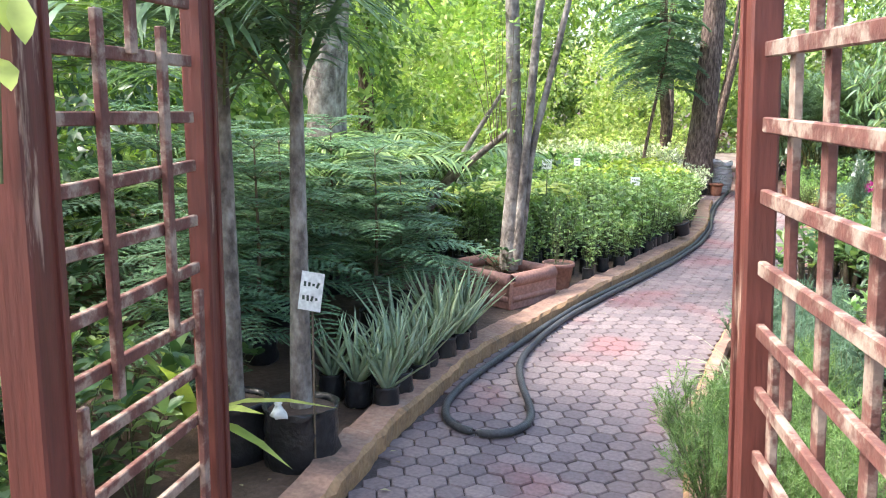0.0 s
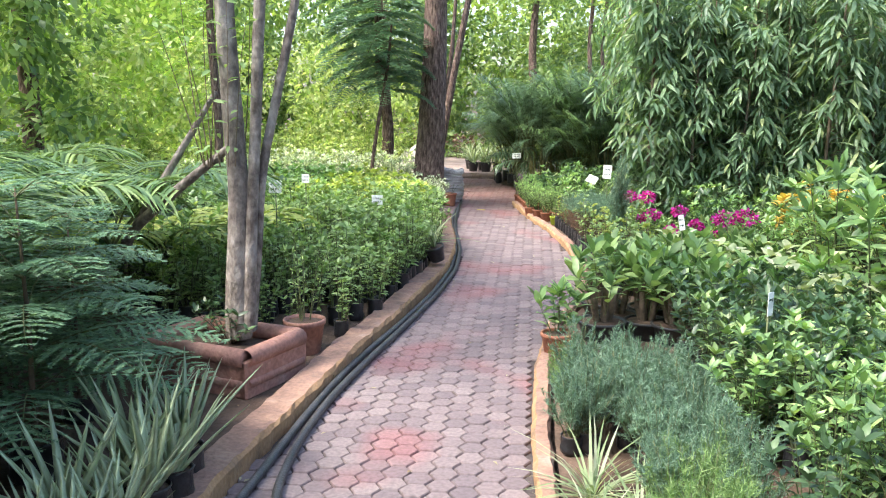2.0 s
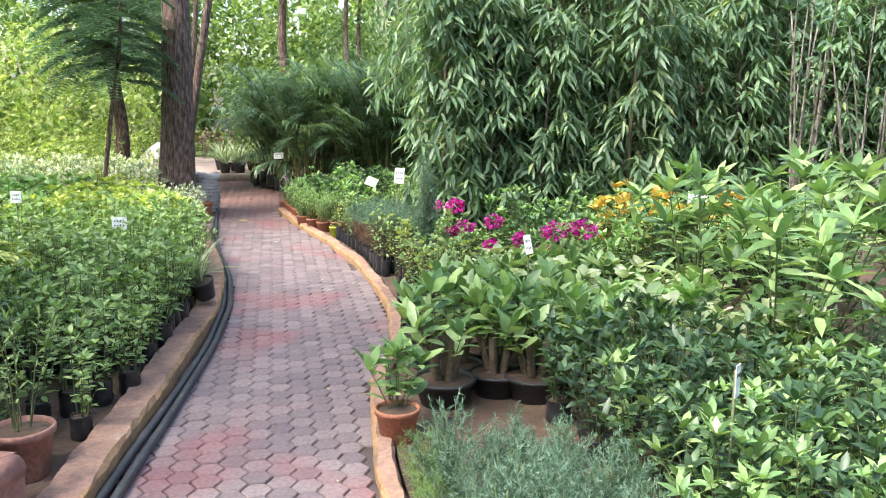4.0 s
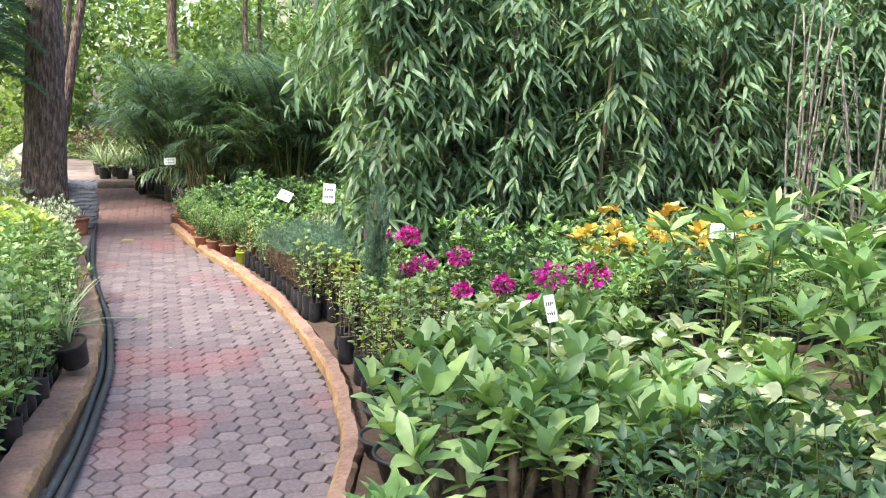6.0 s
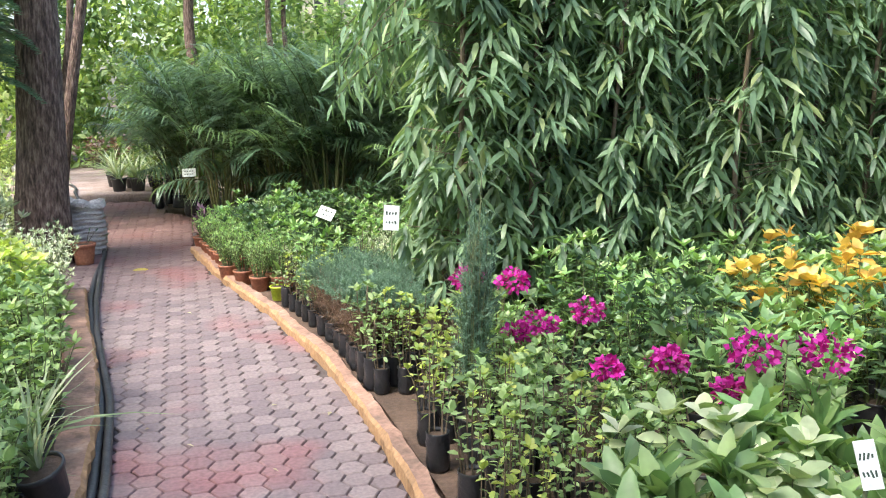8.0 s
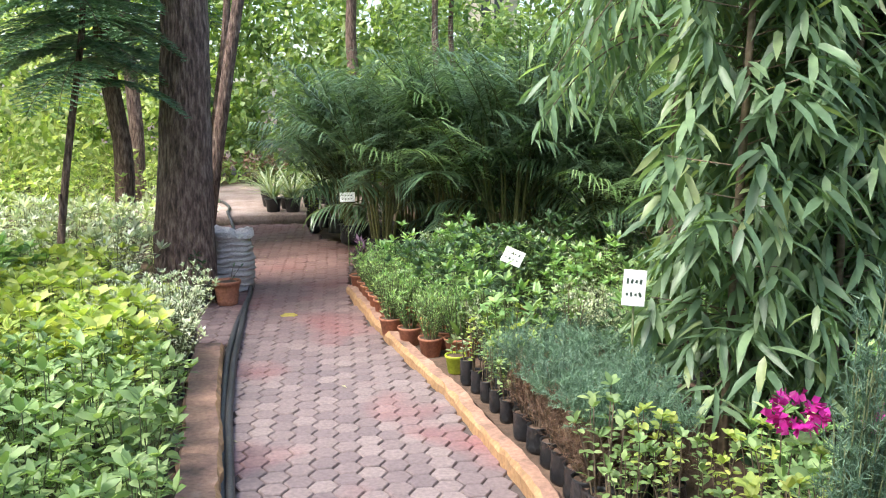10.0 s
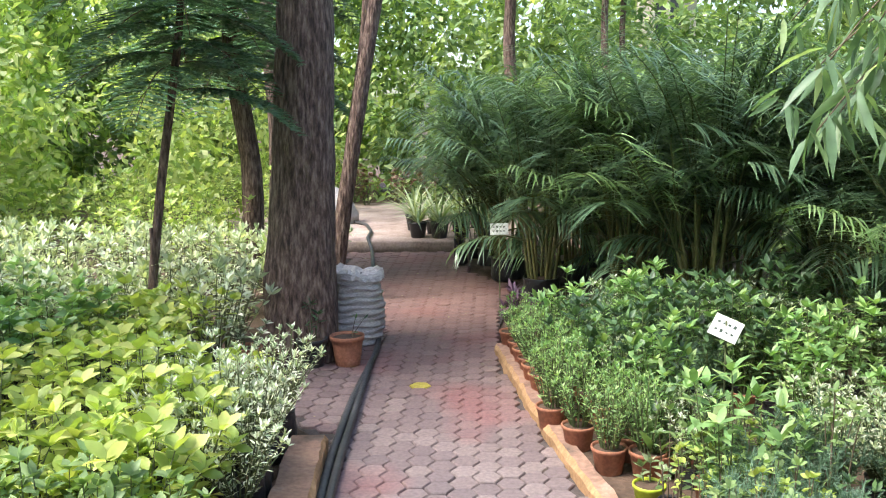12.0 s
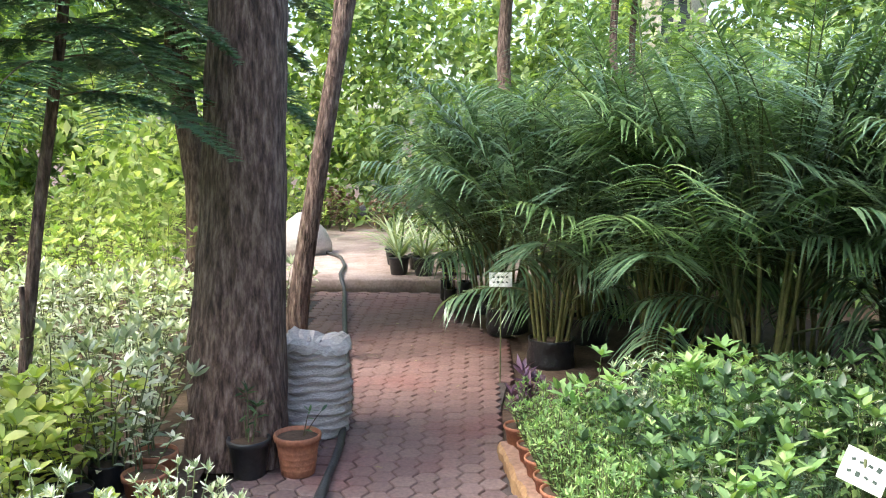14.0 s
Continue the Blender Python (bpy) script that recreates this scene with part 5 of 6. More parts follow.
scatter(pales, [(0.95, 8.2, 0.03), (1.15, 8.0, 0.03), (0.7, 9.0, 0.03), (1.25, 8.4, 0.03), (1.45, 7.7, 0.03), (1.2, 7.5, 0.03), (0.85, 7.85, 0.03), (1.0, 7.6, 0.03), (0.75, 8.35, 0.03), (0.55, 8.75, 0.03), (0.5, 9.2, 0.03)], 196, (0.85, 1.05))
bigs = []
for k in range(3):
    leaf, wood = stem_bush(200 + k, 9, 10, 0.95, 0.42, 0.2, 0.062, "lance", lift=0.3, first=0.35, tip_leaves=8, bend=0.3, stem_r=0.008)
    bigs.append(plant("large_bush", at(1.55 + 0.55 * k, 8.9 - 0.3 * k, 0.03, 60 * k), None, leaf, "l_broad", "tall bush with long glossy bright green leaves", "bush", "tall leafy bushes", wood))
scatter(bigs, [(1.3, 8.3, 0.03), (1.65, 7.95, 0.03), (1.3, 7.5, 0.03), (1.9, 8.1, 0.03), (2.4, 7.6, 0.03), (2.7, 8.3, 0.03), (2.2, 7.0, 0.03), (3.1, 7.6, 0.03), (2.9, 6.7, 0.03), (3.3, 8.9, 0.03), (2.6, 9.3, 0.03), (2.3, 6.0, 0.03), (2.9, 5.6, 0.03), (2.4, 4.8, 0.03), (1.9, 4.0, 0.03), (2.6, 3.6, 0.03), (1.3, 3.2, 0.03), (2.0, 2.6, 0.03)], 201, (0.85, 1.1))

# bougainvilleas
for n, (x, y, h, s, clusters, size) in enumerate(((0.40, 10.57, 0.46, 210, 2, 1.0), (0.56, 10.25, 0.38, 211, 2, 0.9), (0.90, 9.28, 0.47, 213, 2, 1.25), (0.66, 9.75, 0.34, 214, 2, 0.7), (0.36, 10.15, 0.30, 215, 1, 0.8), (0.80, 9.55, 0.34, 216, 2, 0.75))):
    leaf, wood = stem_bush(s, 8, 10, h, 0.2, 0.06, 0.035, "oval", lift=0.3, first=0.3)
    rr = np.random.default_rng(s)
    blooms = []
    for c in range(clusters):
        a = c * 2.4 + s
        ctr = np.array([math.cos(a) * 0.12, math.sin(a) * 0.12, h * rr.uniform(0.92, 1.12)])
        nf = 110
        o = unit(rr.normal(0, 1, (nf, 3))) * np.array([0.065, 0.065, 0.045]) * size * rr.uniform(0.5, 1.1, (nf, 1))
        fl = Geo()
        fl.leaves(ctr + o, unit(o) + rr.normal(0, 0.4, (nf, 3)), 0.027, 0.025, "small", 0.1, 0.3, rng=rr, twist=1)
        blooms.append(("flower_head", fl, "petal", "bright magenta bracts"))
    plant("bougainvillea", at(x, y, 0.03), ("pot", 0.11, 0.13, "pot_plastic"), leaf, "l_seedling", "bougainvillea with magenta bracts in a black pot", "flowering plant", "bougainvilleas", wood, "stem_brown", extra=blooms)
# croton and low green shrubs before the hedge
for n, (x, y) in enumerate(((1.7, 10.35), (1.95, 10.15), (2.2, 10.3), (2.45, 10.1))):
    leaf, wood = stem_bush(220 + n, 12, 9, 0.70, 0.24, 0.10, 0.055, "oval", lift=0.35, first=0.45)
    plant("croton", at(x, y, 0.03), None, leaf, "l_croton", "croton with golden yellow leaves", "shrub", "crotons", wood)
scatter([citrus[0], citrus[3], citrus[3], citrus[2]], [(x + rng.normal(0, 0.06), y + rng.normal(0, 0.06), 0.05) for y in np.arange(9.6, 11.2, 0.26) for x in np.arange(1.0, 3.2, 0.27)], 221, (0.9, 1.15))

scatter([citrus[3], citrus[0], citrus[2]], [(x + rng.normal(0, 0.06), y + rng.normal(0, 0.06), 0.02) for y in np.arange(9.45, 11.4, 0.24) for x in (0.52, 0.78, 1.02) if math.hypot(x - 0.9, y - 9.28) > 0.25], 222, (0.55, 0.8))
# ---- kerbside row on the right ----
whips = []
for k in range(3):
    leaf, wood = stem_bush(230 + k, 5, 8, 0.34, 0.09, 0.045, 0.024, "oval", lift=0.3, first=0.2)
    whips.append(plant("sapling", at(-0.02 + 0.1 * k, 9.35 + 0.12 * k, 0.025, 60 * k), ("bag", 0.045, 0.15, "black_plastic"), leaf, "l_seedling" if k else "l_lime", "thin leafy sapling in a narrow black grow bag", "sapling", "saplings along the kerb", wood, "stem_brown"))
spots = []
for y in np.arange(9.3, 11.2, 0.125):
    for j in range(4):
        if rng.uniform() < 0.3:
            continue
        spots.append((interp(RIGHT_EDGE, y) + 0.16 + 0.115 * j + rng.normal(0, 0.012), y + rng.normal(0, 0.015), 0.025))
scatter(whips, spots, 231, (0.75, 1.1))
g = needle_bush(235, 40, 0.9, 0.07, 0.03, 26, width=0.003, twigs=12)
plant("cypress", at(0.17, 10.2, 0.03, 0, 1.0, 4), ("bag", 0.06, 0.14, "black_plastic"), g[0], "l_juniper", "narrow upright grey-green cypress in a bag", "conifer", "", g[1])
rusts = []
for k in range(2):
    lo, wood = needle_bush(240 + k, 14, 0.24, 0.09, 0.03, 20)
    hi, w2 = needle_bush(243 + k, 14, 0.14, 0.11, 0.026, 24, z0=0.2, width=0.003)
    rusts.append(plant("juniper", at(-0.06 + 0.14 * k, 11.35 + 0.05 * k, 0.025), ("bag", 0.055, 0.13, "black_plastic"), hi, "l_juniper", "juniper with rust-brown lower twigs and green top", "juniper", "rusty junipers", wood, "stem_brown", extra=(("dry_growth", lo, "l_rust", "rust-brown dead twigs"),)))
scatter(rusts, [(interp(RIGHT_EDGE, y) + 0.17 + 0.14 * j, y, 0.025) for y in np.arange(11.3, 12.2, 0.15) for j in range(3)], 244, (0.85, 1.1))
scatter(whips, [(interp(RIGHT_EDGE, y) + 0.16 + 0.12 * j, y, 0.025) for y in np.arange(12.25, 12.9, 0.14) for j in range(3)], 245, (0.7, 0.9))
leaf, wood = stem_bush(250, 3, 4, 0.08, 0.06, 0.05, 0.025)
plant("potted_plant", at(-0.30, 13.0, 0.03), ("pot", 0.062, 0.10, "lime_pot"), leaf, "l_spider", "small plant in a lime-green plastic pot", "potted plant", "", wood)
herbs = []
for k in range(3):
    leaf, wood = stem_bush(255 + k, 26, 15, 0.27, 0.13, 0.036, 0.010, "small", lift=0.6, first=0.15, tip_leaves=5)
    herbs.append(plant("potted_herb", at(-0.40 - 0.1 * k, 13.35 + 0.25 * k, 0.025, 40 * k), ("pot", 0.075, 0.11, "terracotta"), leaf, "l_fresh", "fine-leaved herb in a small terracotta pot", "potted plant", "herbs in clay pots", wood))
scatter(herbs, [(interp(RIGHT_EDGE, y) + 0.12, y, 0.025) for y in np.arange(14.0, 15.1, 0.17)] + [(interp(RIGHT_EDGE, y) + 0.28, y, 0.025) for y in np.arange(13.3, 15.0, 0.19)], 256, (0.85, 1.1))
leaf = blade_tuft(260, 12, 0.3, 0.03, 1.0, 0.4)
plant("strap_plant", at(-0.22, 13.3, 0.03), ("pot", 0.07, 0.1, "terracotta"), leaf, "l_broad", "strap-leaved plant in a clay pot", "potted plant")
leaf, wood = stem_bush(262, 8, 9, 0.24, 0.11, 0.10, 0.032, "lance", lift=0.5)
plant("purple_plant", at(-0.76, 15.25, 0.03), ("pot", 0.08, 0.11, "terracotta"), leaf, "l_purple", "dark purple trailing plant in a clay pot", "potted plant", "", wood)
scatter([citrus[0], citrus[1], citrus[3], whips[1]], [(x + rng.normal(0, 0.07), y + rng.normal(0, 0.07), 0.02) for y in np.arange(12.2, 14.4, 0.25) for x in np.arange(0.12, 1.6, 0.26) if x > interp(RIGHT_EDGE, y) + 0.35 and not (13.2 < y < 14.1 and x < 0.4)], 263, (0.6, 1.1))
scatter(junipers, [(-0.05, 12.65, 0.03), (0.12, 12.55, 0.03), (0.08, 12.85, 0.03), (-0.1, 12.45, 0.03)], 264, (0.8, 1.0))
scatter(silvers, [(-0.38, 14.95, 0.02), (-0.2, 14.75, 0.02), (-0.1, 15.05, 0.02)], 265, (0.7, 0.9))
scatter(herbs, [(x, y, 0.0) for y in np.arange(14.4, 15.4, 0.22) for x in np.arange(-0.1, 0.9, 0.24)], 266, (0.9, 1.2))

scatter([herbs[0], silvers[1], citrus[1], citrus[3], junipers[0]], [(interp(RIGHT_EDGE, y) + 0.30 + 0.9 * u, y, 0.0) for y, u in zip(rng.uniform(12.9, 15.3, 110), rng.uniform(0, 1, 110)) if not (13.2 < y < 14.1 and 0.0 < interp(RIGHT_EDGE, y) + 0.30 + 0.9 * u < 0.4)], 267, (0.75, 1.1))

# ---- weeping hedge ----
def weeping_tree(seed, h, lean):
    rng = np.random.default_rng(seed)
    leaf, wood = Geo(), Geo()
    wood.tube([(0, 0, 0), (0.02, 0, h * 0.4), (lean * 0.5, 0, h * 0.8), (lean, 0, h)], [0.02, 0.016, 0.012, 0.004], 7)
    n = 175
    for k in range(n):
        z = h * (0.16 + 0.86 * (k + rng.uniform()) / n)
        a = rng.uniform(0, 6.28)
        r = rng.uniform(0.12, 0.40) * (1.1 - 0.5 * z / h)
        c = np.array([math.cos(a) * r + lean * z / h, math.sin(a) * r, z])
        m = rng.integers(6, 10)
        d = ring_dirs(m, rng, -0.55, 0.35)
        d[:, 0] += 0.5 * math.cos(a)
        d[:, 1] += 0.5 * math.sin(a)
        pp = c + np.array([0, 0, -0.014]) * np.arange(m)[:, None]
        leaf.leaves(pp, d, rng.uniform(0.12, 0.21, m), rng.uniform(0.03, 0.046, m), "lance", 0.28, 0.3, rng=rng)
        if k % 3 == 0:
            wood.tube([(lean * z / h, 0, z - 0.05), tuple(c)], [0.004, 0.002], 3)
    return leaf, wood


hedge = []
for k in range(4):
    leaf, wood = weeping_tree(270 + k, 2.35 + 0.15 * k, 0.06 * (k - 1.5))
    hedge.append(plant("weeping_tree", at(0.72 + 0.5 * k, 11.85, 0.0, 60 * k), None, leaf, "l_ashoka", "slender tree with long drooping wavy leaves", "tree", "weeping hedge", wood, "stem_brown"))
spots = []
for i in range(15):
    for j in range(2):
        spots.append((0.66 + 0.40 * i + 0.2 * j + rng.normal(0, 0.05), 11.6 + 0.5 * j + rng.normal(0, 0.08) + 0.02 * i, 0.0))
spots += [(1.5, 12.7, 0), (1.35, 12.3, 0)]
scatter(hedge, spots, 271, (0.88, 1.12))
# bare-stemmed saplings at the hedge's end
for n, (x, y) in enumerate(((3.3, 10.6), (3.6, 10.9), (3.9, 10.5), (4.2, 10.8), (4.5, 10.4))):
    leaf, wood = stem_bush(280 + n, 5, 16, 2.4, 0.35, 0.13, 0.05, "oval", lift=0.1, first=0.3, stem_r=0.014)
    plant("tall_sapling", at(x, y, 0.0), None, leaf, "l_deep", "tall pale-stemmed sapling with sparse leaves", "tree", "pale saplings", wood, "bark_pale")

# ---- areca palms at the bend ----
def areca(seed, canes, h):
    """Clump of ringed canes; every frond is a part of its own."""
    rng = np.random.default_rng(seed)
    fronds, w = [], Geo()
    for c in range(canes):
        a = c * 2.4 + rng.normal(0, 0.3)
        rr = rng.uniform(0.05, 0.12)
        bx, by = rr * math.cos(a), rr * math.sin(a)
        ch = h * rng.uniform(0.12, 0.5)
        w.tube([(bx, by, 0), (bx * 1.5, by * 1.5, ch * 0.6), (bx * 2.0, by * 2.0, ch)], [0.013, 0.011, 0.009], 6)
        for f in range(4):
            aa = a + rng.normal(0, 1.0)
            lift = rng.uniform(0.85, 1.5)
            g = Geo()
            palm_frond(g, np.array([bx * 2.0, by * 2.0, ch]), (math.cos(aa) * math.cos(lift), math.sin(aa) * math.cos(lift), math.sin(lift)), h * rng.uniform(0.5, 0.85), 0.30, rng, 24, rng.uniform(0.12, 0.42), 0.3, 0.0145, 0.8)
            fronds.append(("frond", g, ["l_palm_young" if rng.uniform() < 0.22 else "l_palm", "stem_green"], ""))
    for f in range(5):
        aa = f * 2.4 + seed
        lift = rng.uniform(0.25, 0.75)
        g = Geo()
        palm_frond(g, np.array([0.1 * math.cos(aa), 0.1 * math.sin(aa), rng.uniform(0.15, 0.6)]), (math.cos(aa) * math.cos(lift), math.sin(aa) * math.cos(lift), math.sin(lift)), rng.uniform(0.4, 0.65), 0.24, rng, 16, 0.45, 0.35, 0.0145, 0.9)
        fronds.append(("frond", g, ["l_dry" if f == 4 and seed % 2 else "l_palm", "stem_green"], ""))
    return fronds, w


palms = []
for k in range(3):
    fronds, w = areca(290 + k, 12, 1.72 + 0.12 * k)
    palms.append(plant("areca_palm", at((-0.50, 0.1, 0.55)[k], (16.75, 16.3, 15.9)[k], 0.0, 90 * k), ("bag", 0.15, 0.2, "black_plastic"), None, "l_palm", "dark green clumping areca palm in a black bag", "palm", "areca palms", w, "stem_cane", extra=fronds))
scatter(palms, [(-0.75, 17.7, 0), (-0.2, 17.4, 0), (0.4, 17.0, 0), (0.95, 16.3, 0), (1.4, 15.6, 0), (0.9, 17.4, 0), (1.6, 16.6, 0), (2.1, 15.4, 0), (1.5, 14.7, 0), (-0.9, 18.4, 0), (0.1, 18.3, 0)], 291, (0.85, 1.1))

scatter([citrus[1], herbs[0], silvers[0], citrus[2]], [(x + rng.normal(0, 0.05), y + rng.normal(0, 0.05), 0.0) for y in np.arange(14.5, 15.7, 0.24) for x in np.arange(0.15, 1.7, 0.26)], 298, (0.8, 1.15))
# ---- pots on the far platform ----
spider_far = [spider]
scatter(spider_far, [(x, y, 0.11) for x, y in ((-1.75, 19.75), (-1.5, 19.7), (-1.25, 19.75), (-1.0, 19.8), (-1.6, 20.1), (-1.3, 20.2), (-1.85, 20.4), (-0.9, 20.3), (-1.1, 20.6), (-1.9, 20.9))], 292, (1.2, 1.6))
scatter(whips, [(-1.2, 18.55, 0), (-1.08, 18.8, 0), (-1.25, 19.0, 0)], 293, (1.2, 1.4))
rust_bush = []
leaf, wood = stem_bush(295, 12, 10, 0.55, 0.3, 0.09, 0.05, "oval", lift=0.3)
rust_bush.append(plant("bush", at(-2.4, 23.6, 0.1), None, leaf, "l_rust", "reddish-brown leafy bush behind the platform", "bush", "rusty bushes", wood))
scatter(rust_bush, [(-1.9, 23.8, 0.1), (-2.9, 23.5, 0.1), (-1.4, 23.7, 0.1), (-3.2, 23.9, 0.1)], 296, (0.9, 1.2))
g = Geo()
r9 = np.random.default_rng(9)
g.lathe([(0.001, 0), (0.3, 0.0), (0.33, 0.1), (0.28, 0.26), (0.15, 0.4), (0.05, 0.47), (0.001, 0.48)], 18, wob=0.08, rng=r9)
ob = part("sack", g, "sack")
ob.location = (-3.0, 21.2, 0.11)
tagged(ob, label="slumped white plastic sack on the platform", category="sack")

# ---- building glimpsed above the palms ----
top = empty("building", at(2.5, 25.6), "cream-walled building half hidden behind trees", "building")
g = Geo()
g.box((1.0, 0.25, 4.6), pose(-0.35, 0.3, 2.3), bevel=0.01)
part("wall", g, "wall", top, smooth=False)
g = Geo()
g.box((1.3, 1.2, 0.18), pose(-0.35, -0.1, 4.7), bevel=0.02)
part("roof", g, "wall", top, smooth=False)
for x in (-0.35,):
    g = Geo()
    for dx in (-0.26, 0.0, 0.26):
        g.box((0.06, 0.07, 1.3), pose(x + dx, 0.14, 3.1), bevel=0.004)
    for dz in (-0.65, 0.65):
        g.box((0.58, 0.07, 0.06), pose(x, 0.14, 3.1 + dz), bevel=0.004)
    w = part("window", g, "wall", top, smooth=False)
    g = Geo()
    g.box((0.52, 0.02, 1.3), pose(x, 0.165, 3.1))
    part("pane", g, "dark_frame", w, smooth=False)

# ---- far woods closing the place ----
def woods(seed, spots, n, ln, wd, mat, name, label, zr=(0.2, 3.8)):
    rng = np.random.default_rng(seed)
    g = Geo()
    for x, y, rx, ry in spots:
        P, D = [], []
        for c in range(26):
            ctr = np.array([x + rng.normal(0, rx), y + rng.normal(0, ry), rng.uniform(*zr)])
            r = rng.uniform(0.25, 0.6)
            m = n // 26
            o = unit(rng.normal(0, 1, (m, 3))) * (rng.uniform(0, 1, (m, 1)) ** 0.5) * r
            P.append(ctr + o)
            D.append(unit(o) + rng.normal(0, 0.5, (m, 3)) + np.array([0, 0, -0.15]))
        P, D = np.vstack(P), np.vstack(D)
        g.leaves(P, D, ln * rng.uniform(0.6, 1.3, len(P)), wd * rng.uniform(0.7, 1.2, len(P)), "small", 0.2, 0.25, rng=rng, twist=0.6)
    ob = part(name, g, mat)
    return tagged(ob, label=label, category="foliage", kind="stuff")


woods(300, [(x, 26.2 + 0.4 * math.sin(x), 0.7, 0.5) for x in np.arange(-10, 8, 0.9) if not 1.5 < x < 2.8], 1500, 0.2, 0.10, "l_wood", "far_woods", "dense green woodland at the garden's end", (0.0, 5.0))
# sunlight on these two far belts is painted into the leaf colour
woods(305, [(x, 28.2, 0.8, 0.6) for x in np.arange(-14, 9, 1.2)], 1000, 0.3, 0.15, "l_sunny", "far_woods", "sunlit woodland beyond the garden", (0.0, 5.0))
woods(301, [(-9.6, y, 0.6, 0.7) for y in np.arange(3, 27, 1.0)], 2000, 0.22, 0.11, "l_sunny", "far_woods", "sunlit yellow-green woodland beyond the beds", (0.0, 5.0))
woods(306, [(-6.4, y, 0.5, 0.7) for y in np.arange(1, 12.5, 1.0)] , 2400, 0.15, 0.075, "l_wood", "bed_thicket", "green thicket of mixed bushes and saplings", (0.2, 3.4))
# same bright leaf here, its sunshine coloured in
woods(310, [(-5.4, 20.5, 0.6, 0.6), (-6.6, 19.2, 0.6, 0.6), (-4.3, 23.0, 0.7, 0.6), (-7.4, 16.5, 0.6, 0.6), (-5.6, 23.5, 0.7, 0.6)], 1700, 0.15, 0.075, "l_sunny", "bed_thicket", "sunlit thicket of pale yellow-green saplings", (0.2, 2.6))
woods(302, [(6.6, y, 0.5, 0.7) for y in np.arange(-1, 25, 1.0)] + [(x, 13.9, 0.5, 0.4) for x in np.arange(2.6, 7.4, 0.7)], 2400, 0.15, 0.07, "l_deep", "side_thicket", "dark dense thicket behind the hedge and palms", (0.0, 3.6))
woods(307, [(x, 21.8, 0.5, 0.5) for x in np.arange(-0.8, 5.0, 0.8)], 1800, 0.16, 0.08, "l_wood", "bed_thicket", "green saplings and bushes behind the palms", (0.4, 1.9))
woods(308, [(x, 19.6, 0.6, 0.7) for x in np.arange(0.6, 5.4, 0.8)], 2000, 0.15, 0.07, "l_broad", "bed_thicket", "thicket of leafy bushes beyond the palms", (0.0, 1.8))
woods(309, [(1.2, 24.3, 0.4, 0.4), (1.7, 24.2, 0.4, 0.4), (2.9, 24.3, 0.4, 0.4), (3.6, 24.3, 0.4, 0.4)], 1800, 0.17, 0.08, "l_wood", "bed_thicket", "saplings before the building wall", (0.8, 3.0))
woods(303, [(x, -2.6, 0.6, 0.4) for x in np.arange(-6, 6, 1.2)], 900, 0.2, 0.1, "l_wood", "far_woods", "dense greenery behind the gate")
woods(304, [(x, y, 0.35, 0.35) for x, y in ((-3.6, 3.0), (-4.2, 4.2), (-3.7, 2.0), (-5.0, 5.6))], 1800, 0.14, 0.05, "l_deep", "side_thicket", "dark thicket behind the gate panel", (0.1, 2.4))
# overhanging weeping branches at the hedge's corner
def overhang(seed):
    rng = np.random.default_rng(seed)
    leaf, wood = Geo(), Geo()
    wood.tube([(0, 0, 0), (0.0, 0, 1.2), (-0.05, 0, 2.3), (-0.1, 0, 3.0)], [0.03, 0.024, 0.018, 0.008], 8)
    for k in range(26):
        z = 1.75 + 1.3 * k / 26
        a = math.pi + rng.normal(0, 0.75)
        r = rng.uniform(0.35, 0.75)
        t = np.linspace(0, 1, 8)
        line = np.stack([math.cos(a) * r * t, math.sin(a) * r * t, z + 0.25 * t - 0.6 * t ** 2], 1)
        wood.tube(line, np.linspace(0.006, 0.002, 8), 4)
        for q in range(2, 8):
            m = 5
            d = ring_dirs(m, rng, -0.85, 0.3)
            leaf.leaves(np.repeat(line[q][None], m, 0) + rng.normal(0, 0.02, (m, 3)), d, rng.uniform(0.12, 0.2, m), rng.uniform(0.026, 0.038, m), "lance", 0.25, 0.3, rng=rng)
    return leaf, wood


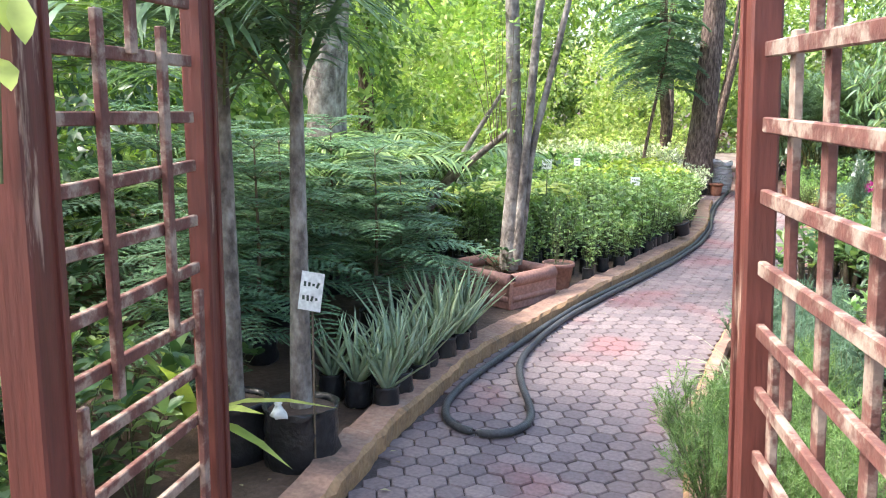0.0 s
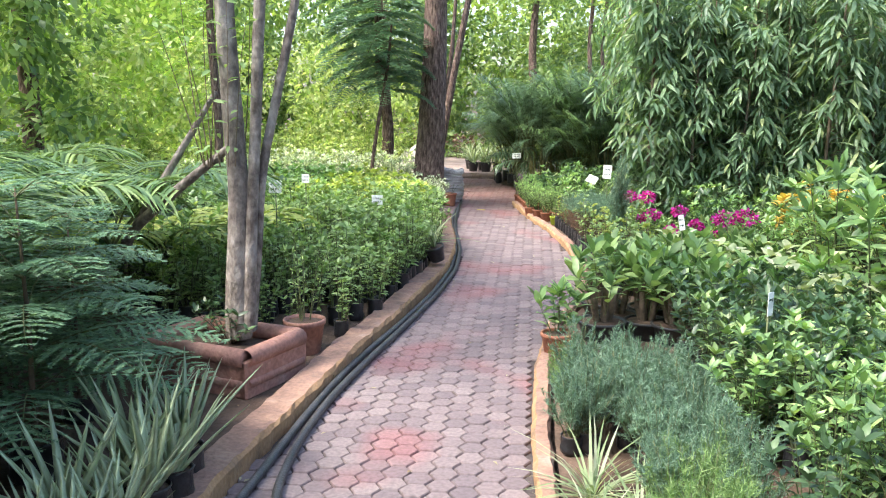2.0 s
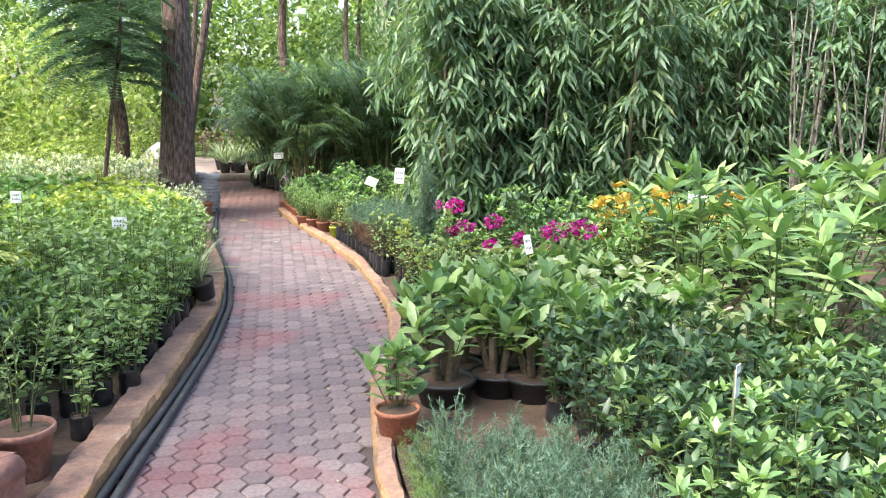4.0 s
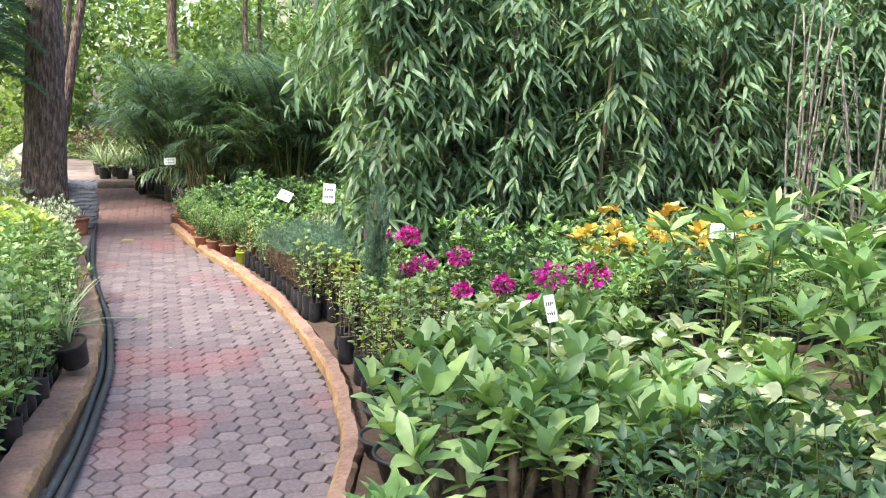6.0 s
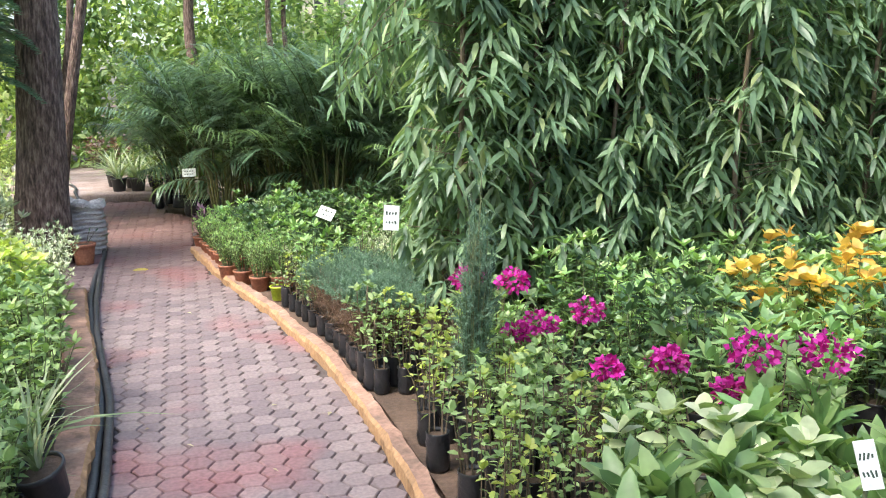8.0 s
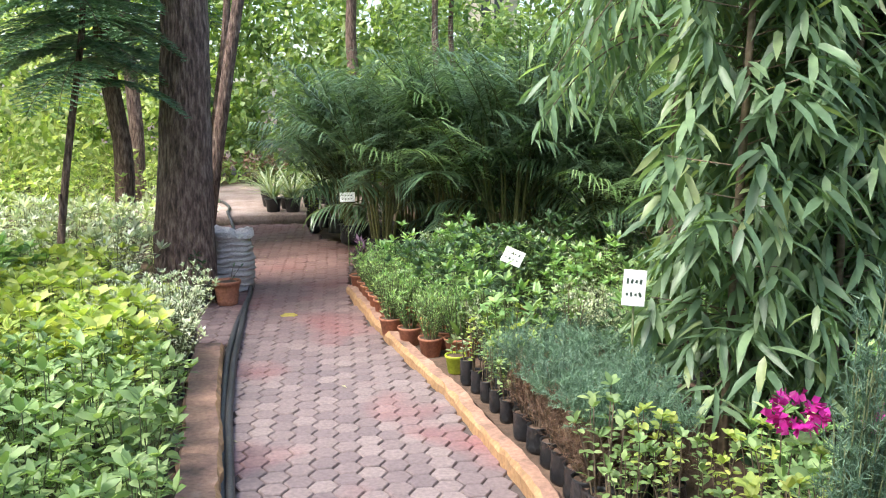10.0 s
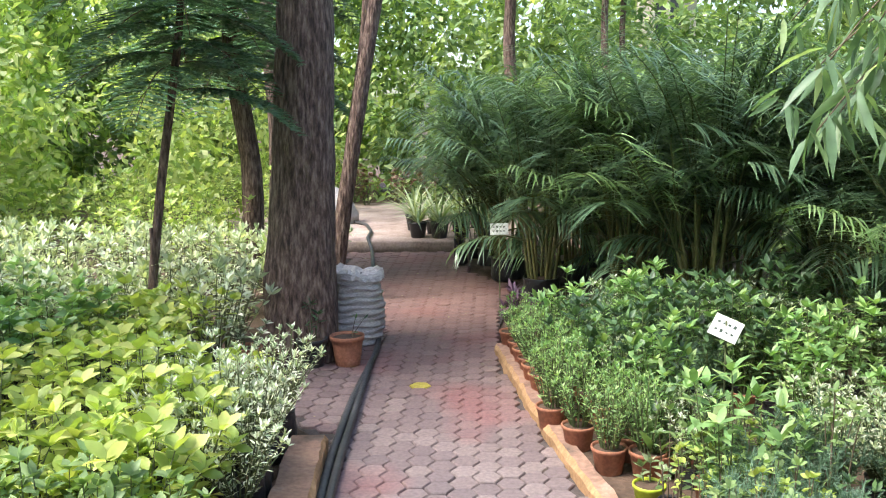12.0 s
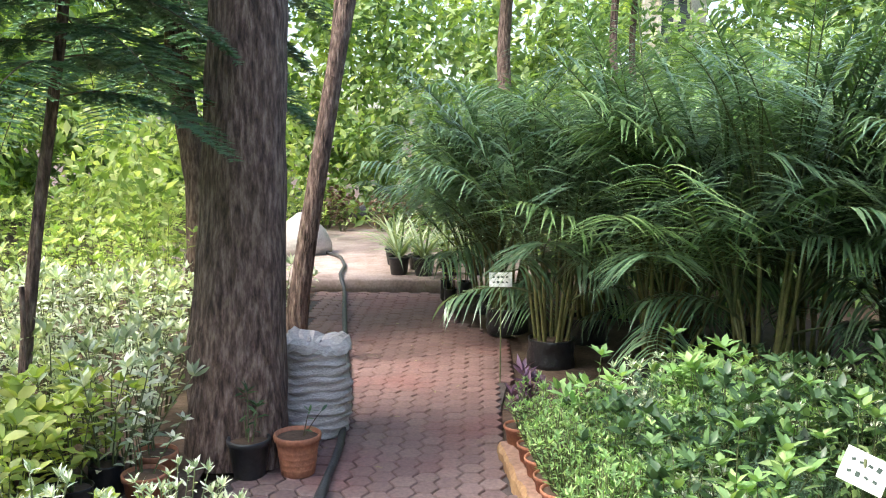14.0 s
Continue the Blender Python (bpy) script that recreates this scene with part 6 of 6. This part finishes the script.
for n, (x, y, tn) in enumerate(((0.78, 12.7, 0), (0.98, 13.25, 10), (1.35, 12.1, -10))):
    leaf, wood = overhang(310 + n)
    plant("weeping_tree", at(x, y, 0.0, tn), None, leaf, "l_ashoka", "slender tree with drooping branches over the bed", "tree", "weeping hedge", wood, "stem_brown")

# ---- pavers: the stretch just past the gate piece by piece, the rest joined ----
rng = np.random.default_rng(77)
kinds = [paver_geo(rng).mesh("paver", ["paver"], smooth=False) for k in range(8)]
rest = Geo()
for x, y in paver_places():
    if abs(x + 1.27) < 0.05 and abs(y - 14.59) < 0.06:
        ob = part("yellow_paver", paver_geo(rng), "yellow_paver", floor, "paver painted yellow", smooth=False)
        ob.location = (x, y, 0)
    elif 4.3 < y < 6.9:
        ob = new("paver", kinds[rng.integers(8)])
        ob.location = (x, y, 0)
        ob.parent = floor
    else:
        rest.merge(paver_geo(rng), Matrix.Translation((x, y, 0)))
tagged(part("pavers_rest", rest, "paver_far", floor, smooth=False), kind="stuff")

# ---- fallen leaves ----
g = Geo()
n = 260
ly = rng.uniform(3.6, 19.0, n)
lx = np.array([interp(LEFT_EDGE, y) - 0.75 + 1.9 * u * u if u > 0.2 else interp(LEFT_EDGE, y) - 0.7 * (1 - u) for y, u in zip(ly, rng.uniform(0, 1, n))])
lz = np.array([0.006 if interp(LEFT_EDGE, y) < x < interp(RIGHT_EDGE, y) else 0.045 for x, y in zip(lx, ly)])
keep = (lx < interp(LEFT_EDGE, 9.0) - 0.0) | (rng.uniform(0, 1, n) < 0.25)
keep &= np.array([x < interp(RIGHT_EDGE, y) - 0.03 for x, y in zip(lx, ly)])
a = rng.uniform(0, 6.28, n)
g.leaves(np.stack([lx, ly, lz], 1)[keep], np.stack([np.cos(a), np.sin(a), 0.08 * np.ones(n)], 1)[keep], rng.uniform(0.02, 0.05, n)[keep], rng.uniform(0.01, 0.024, n)[keep], "small", 0.15, 0.3)
tagged(part("leaf_litter", g, "l_dry"), label="scattered dry brown fallen leaves on the ground", category="leaf litter", kind="stuff")
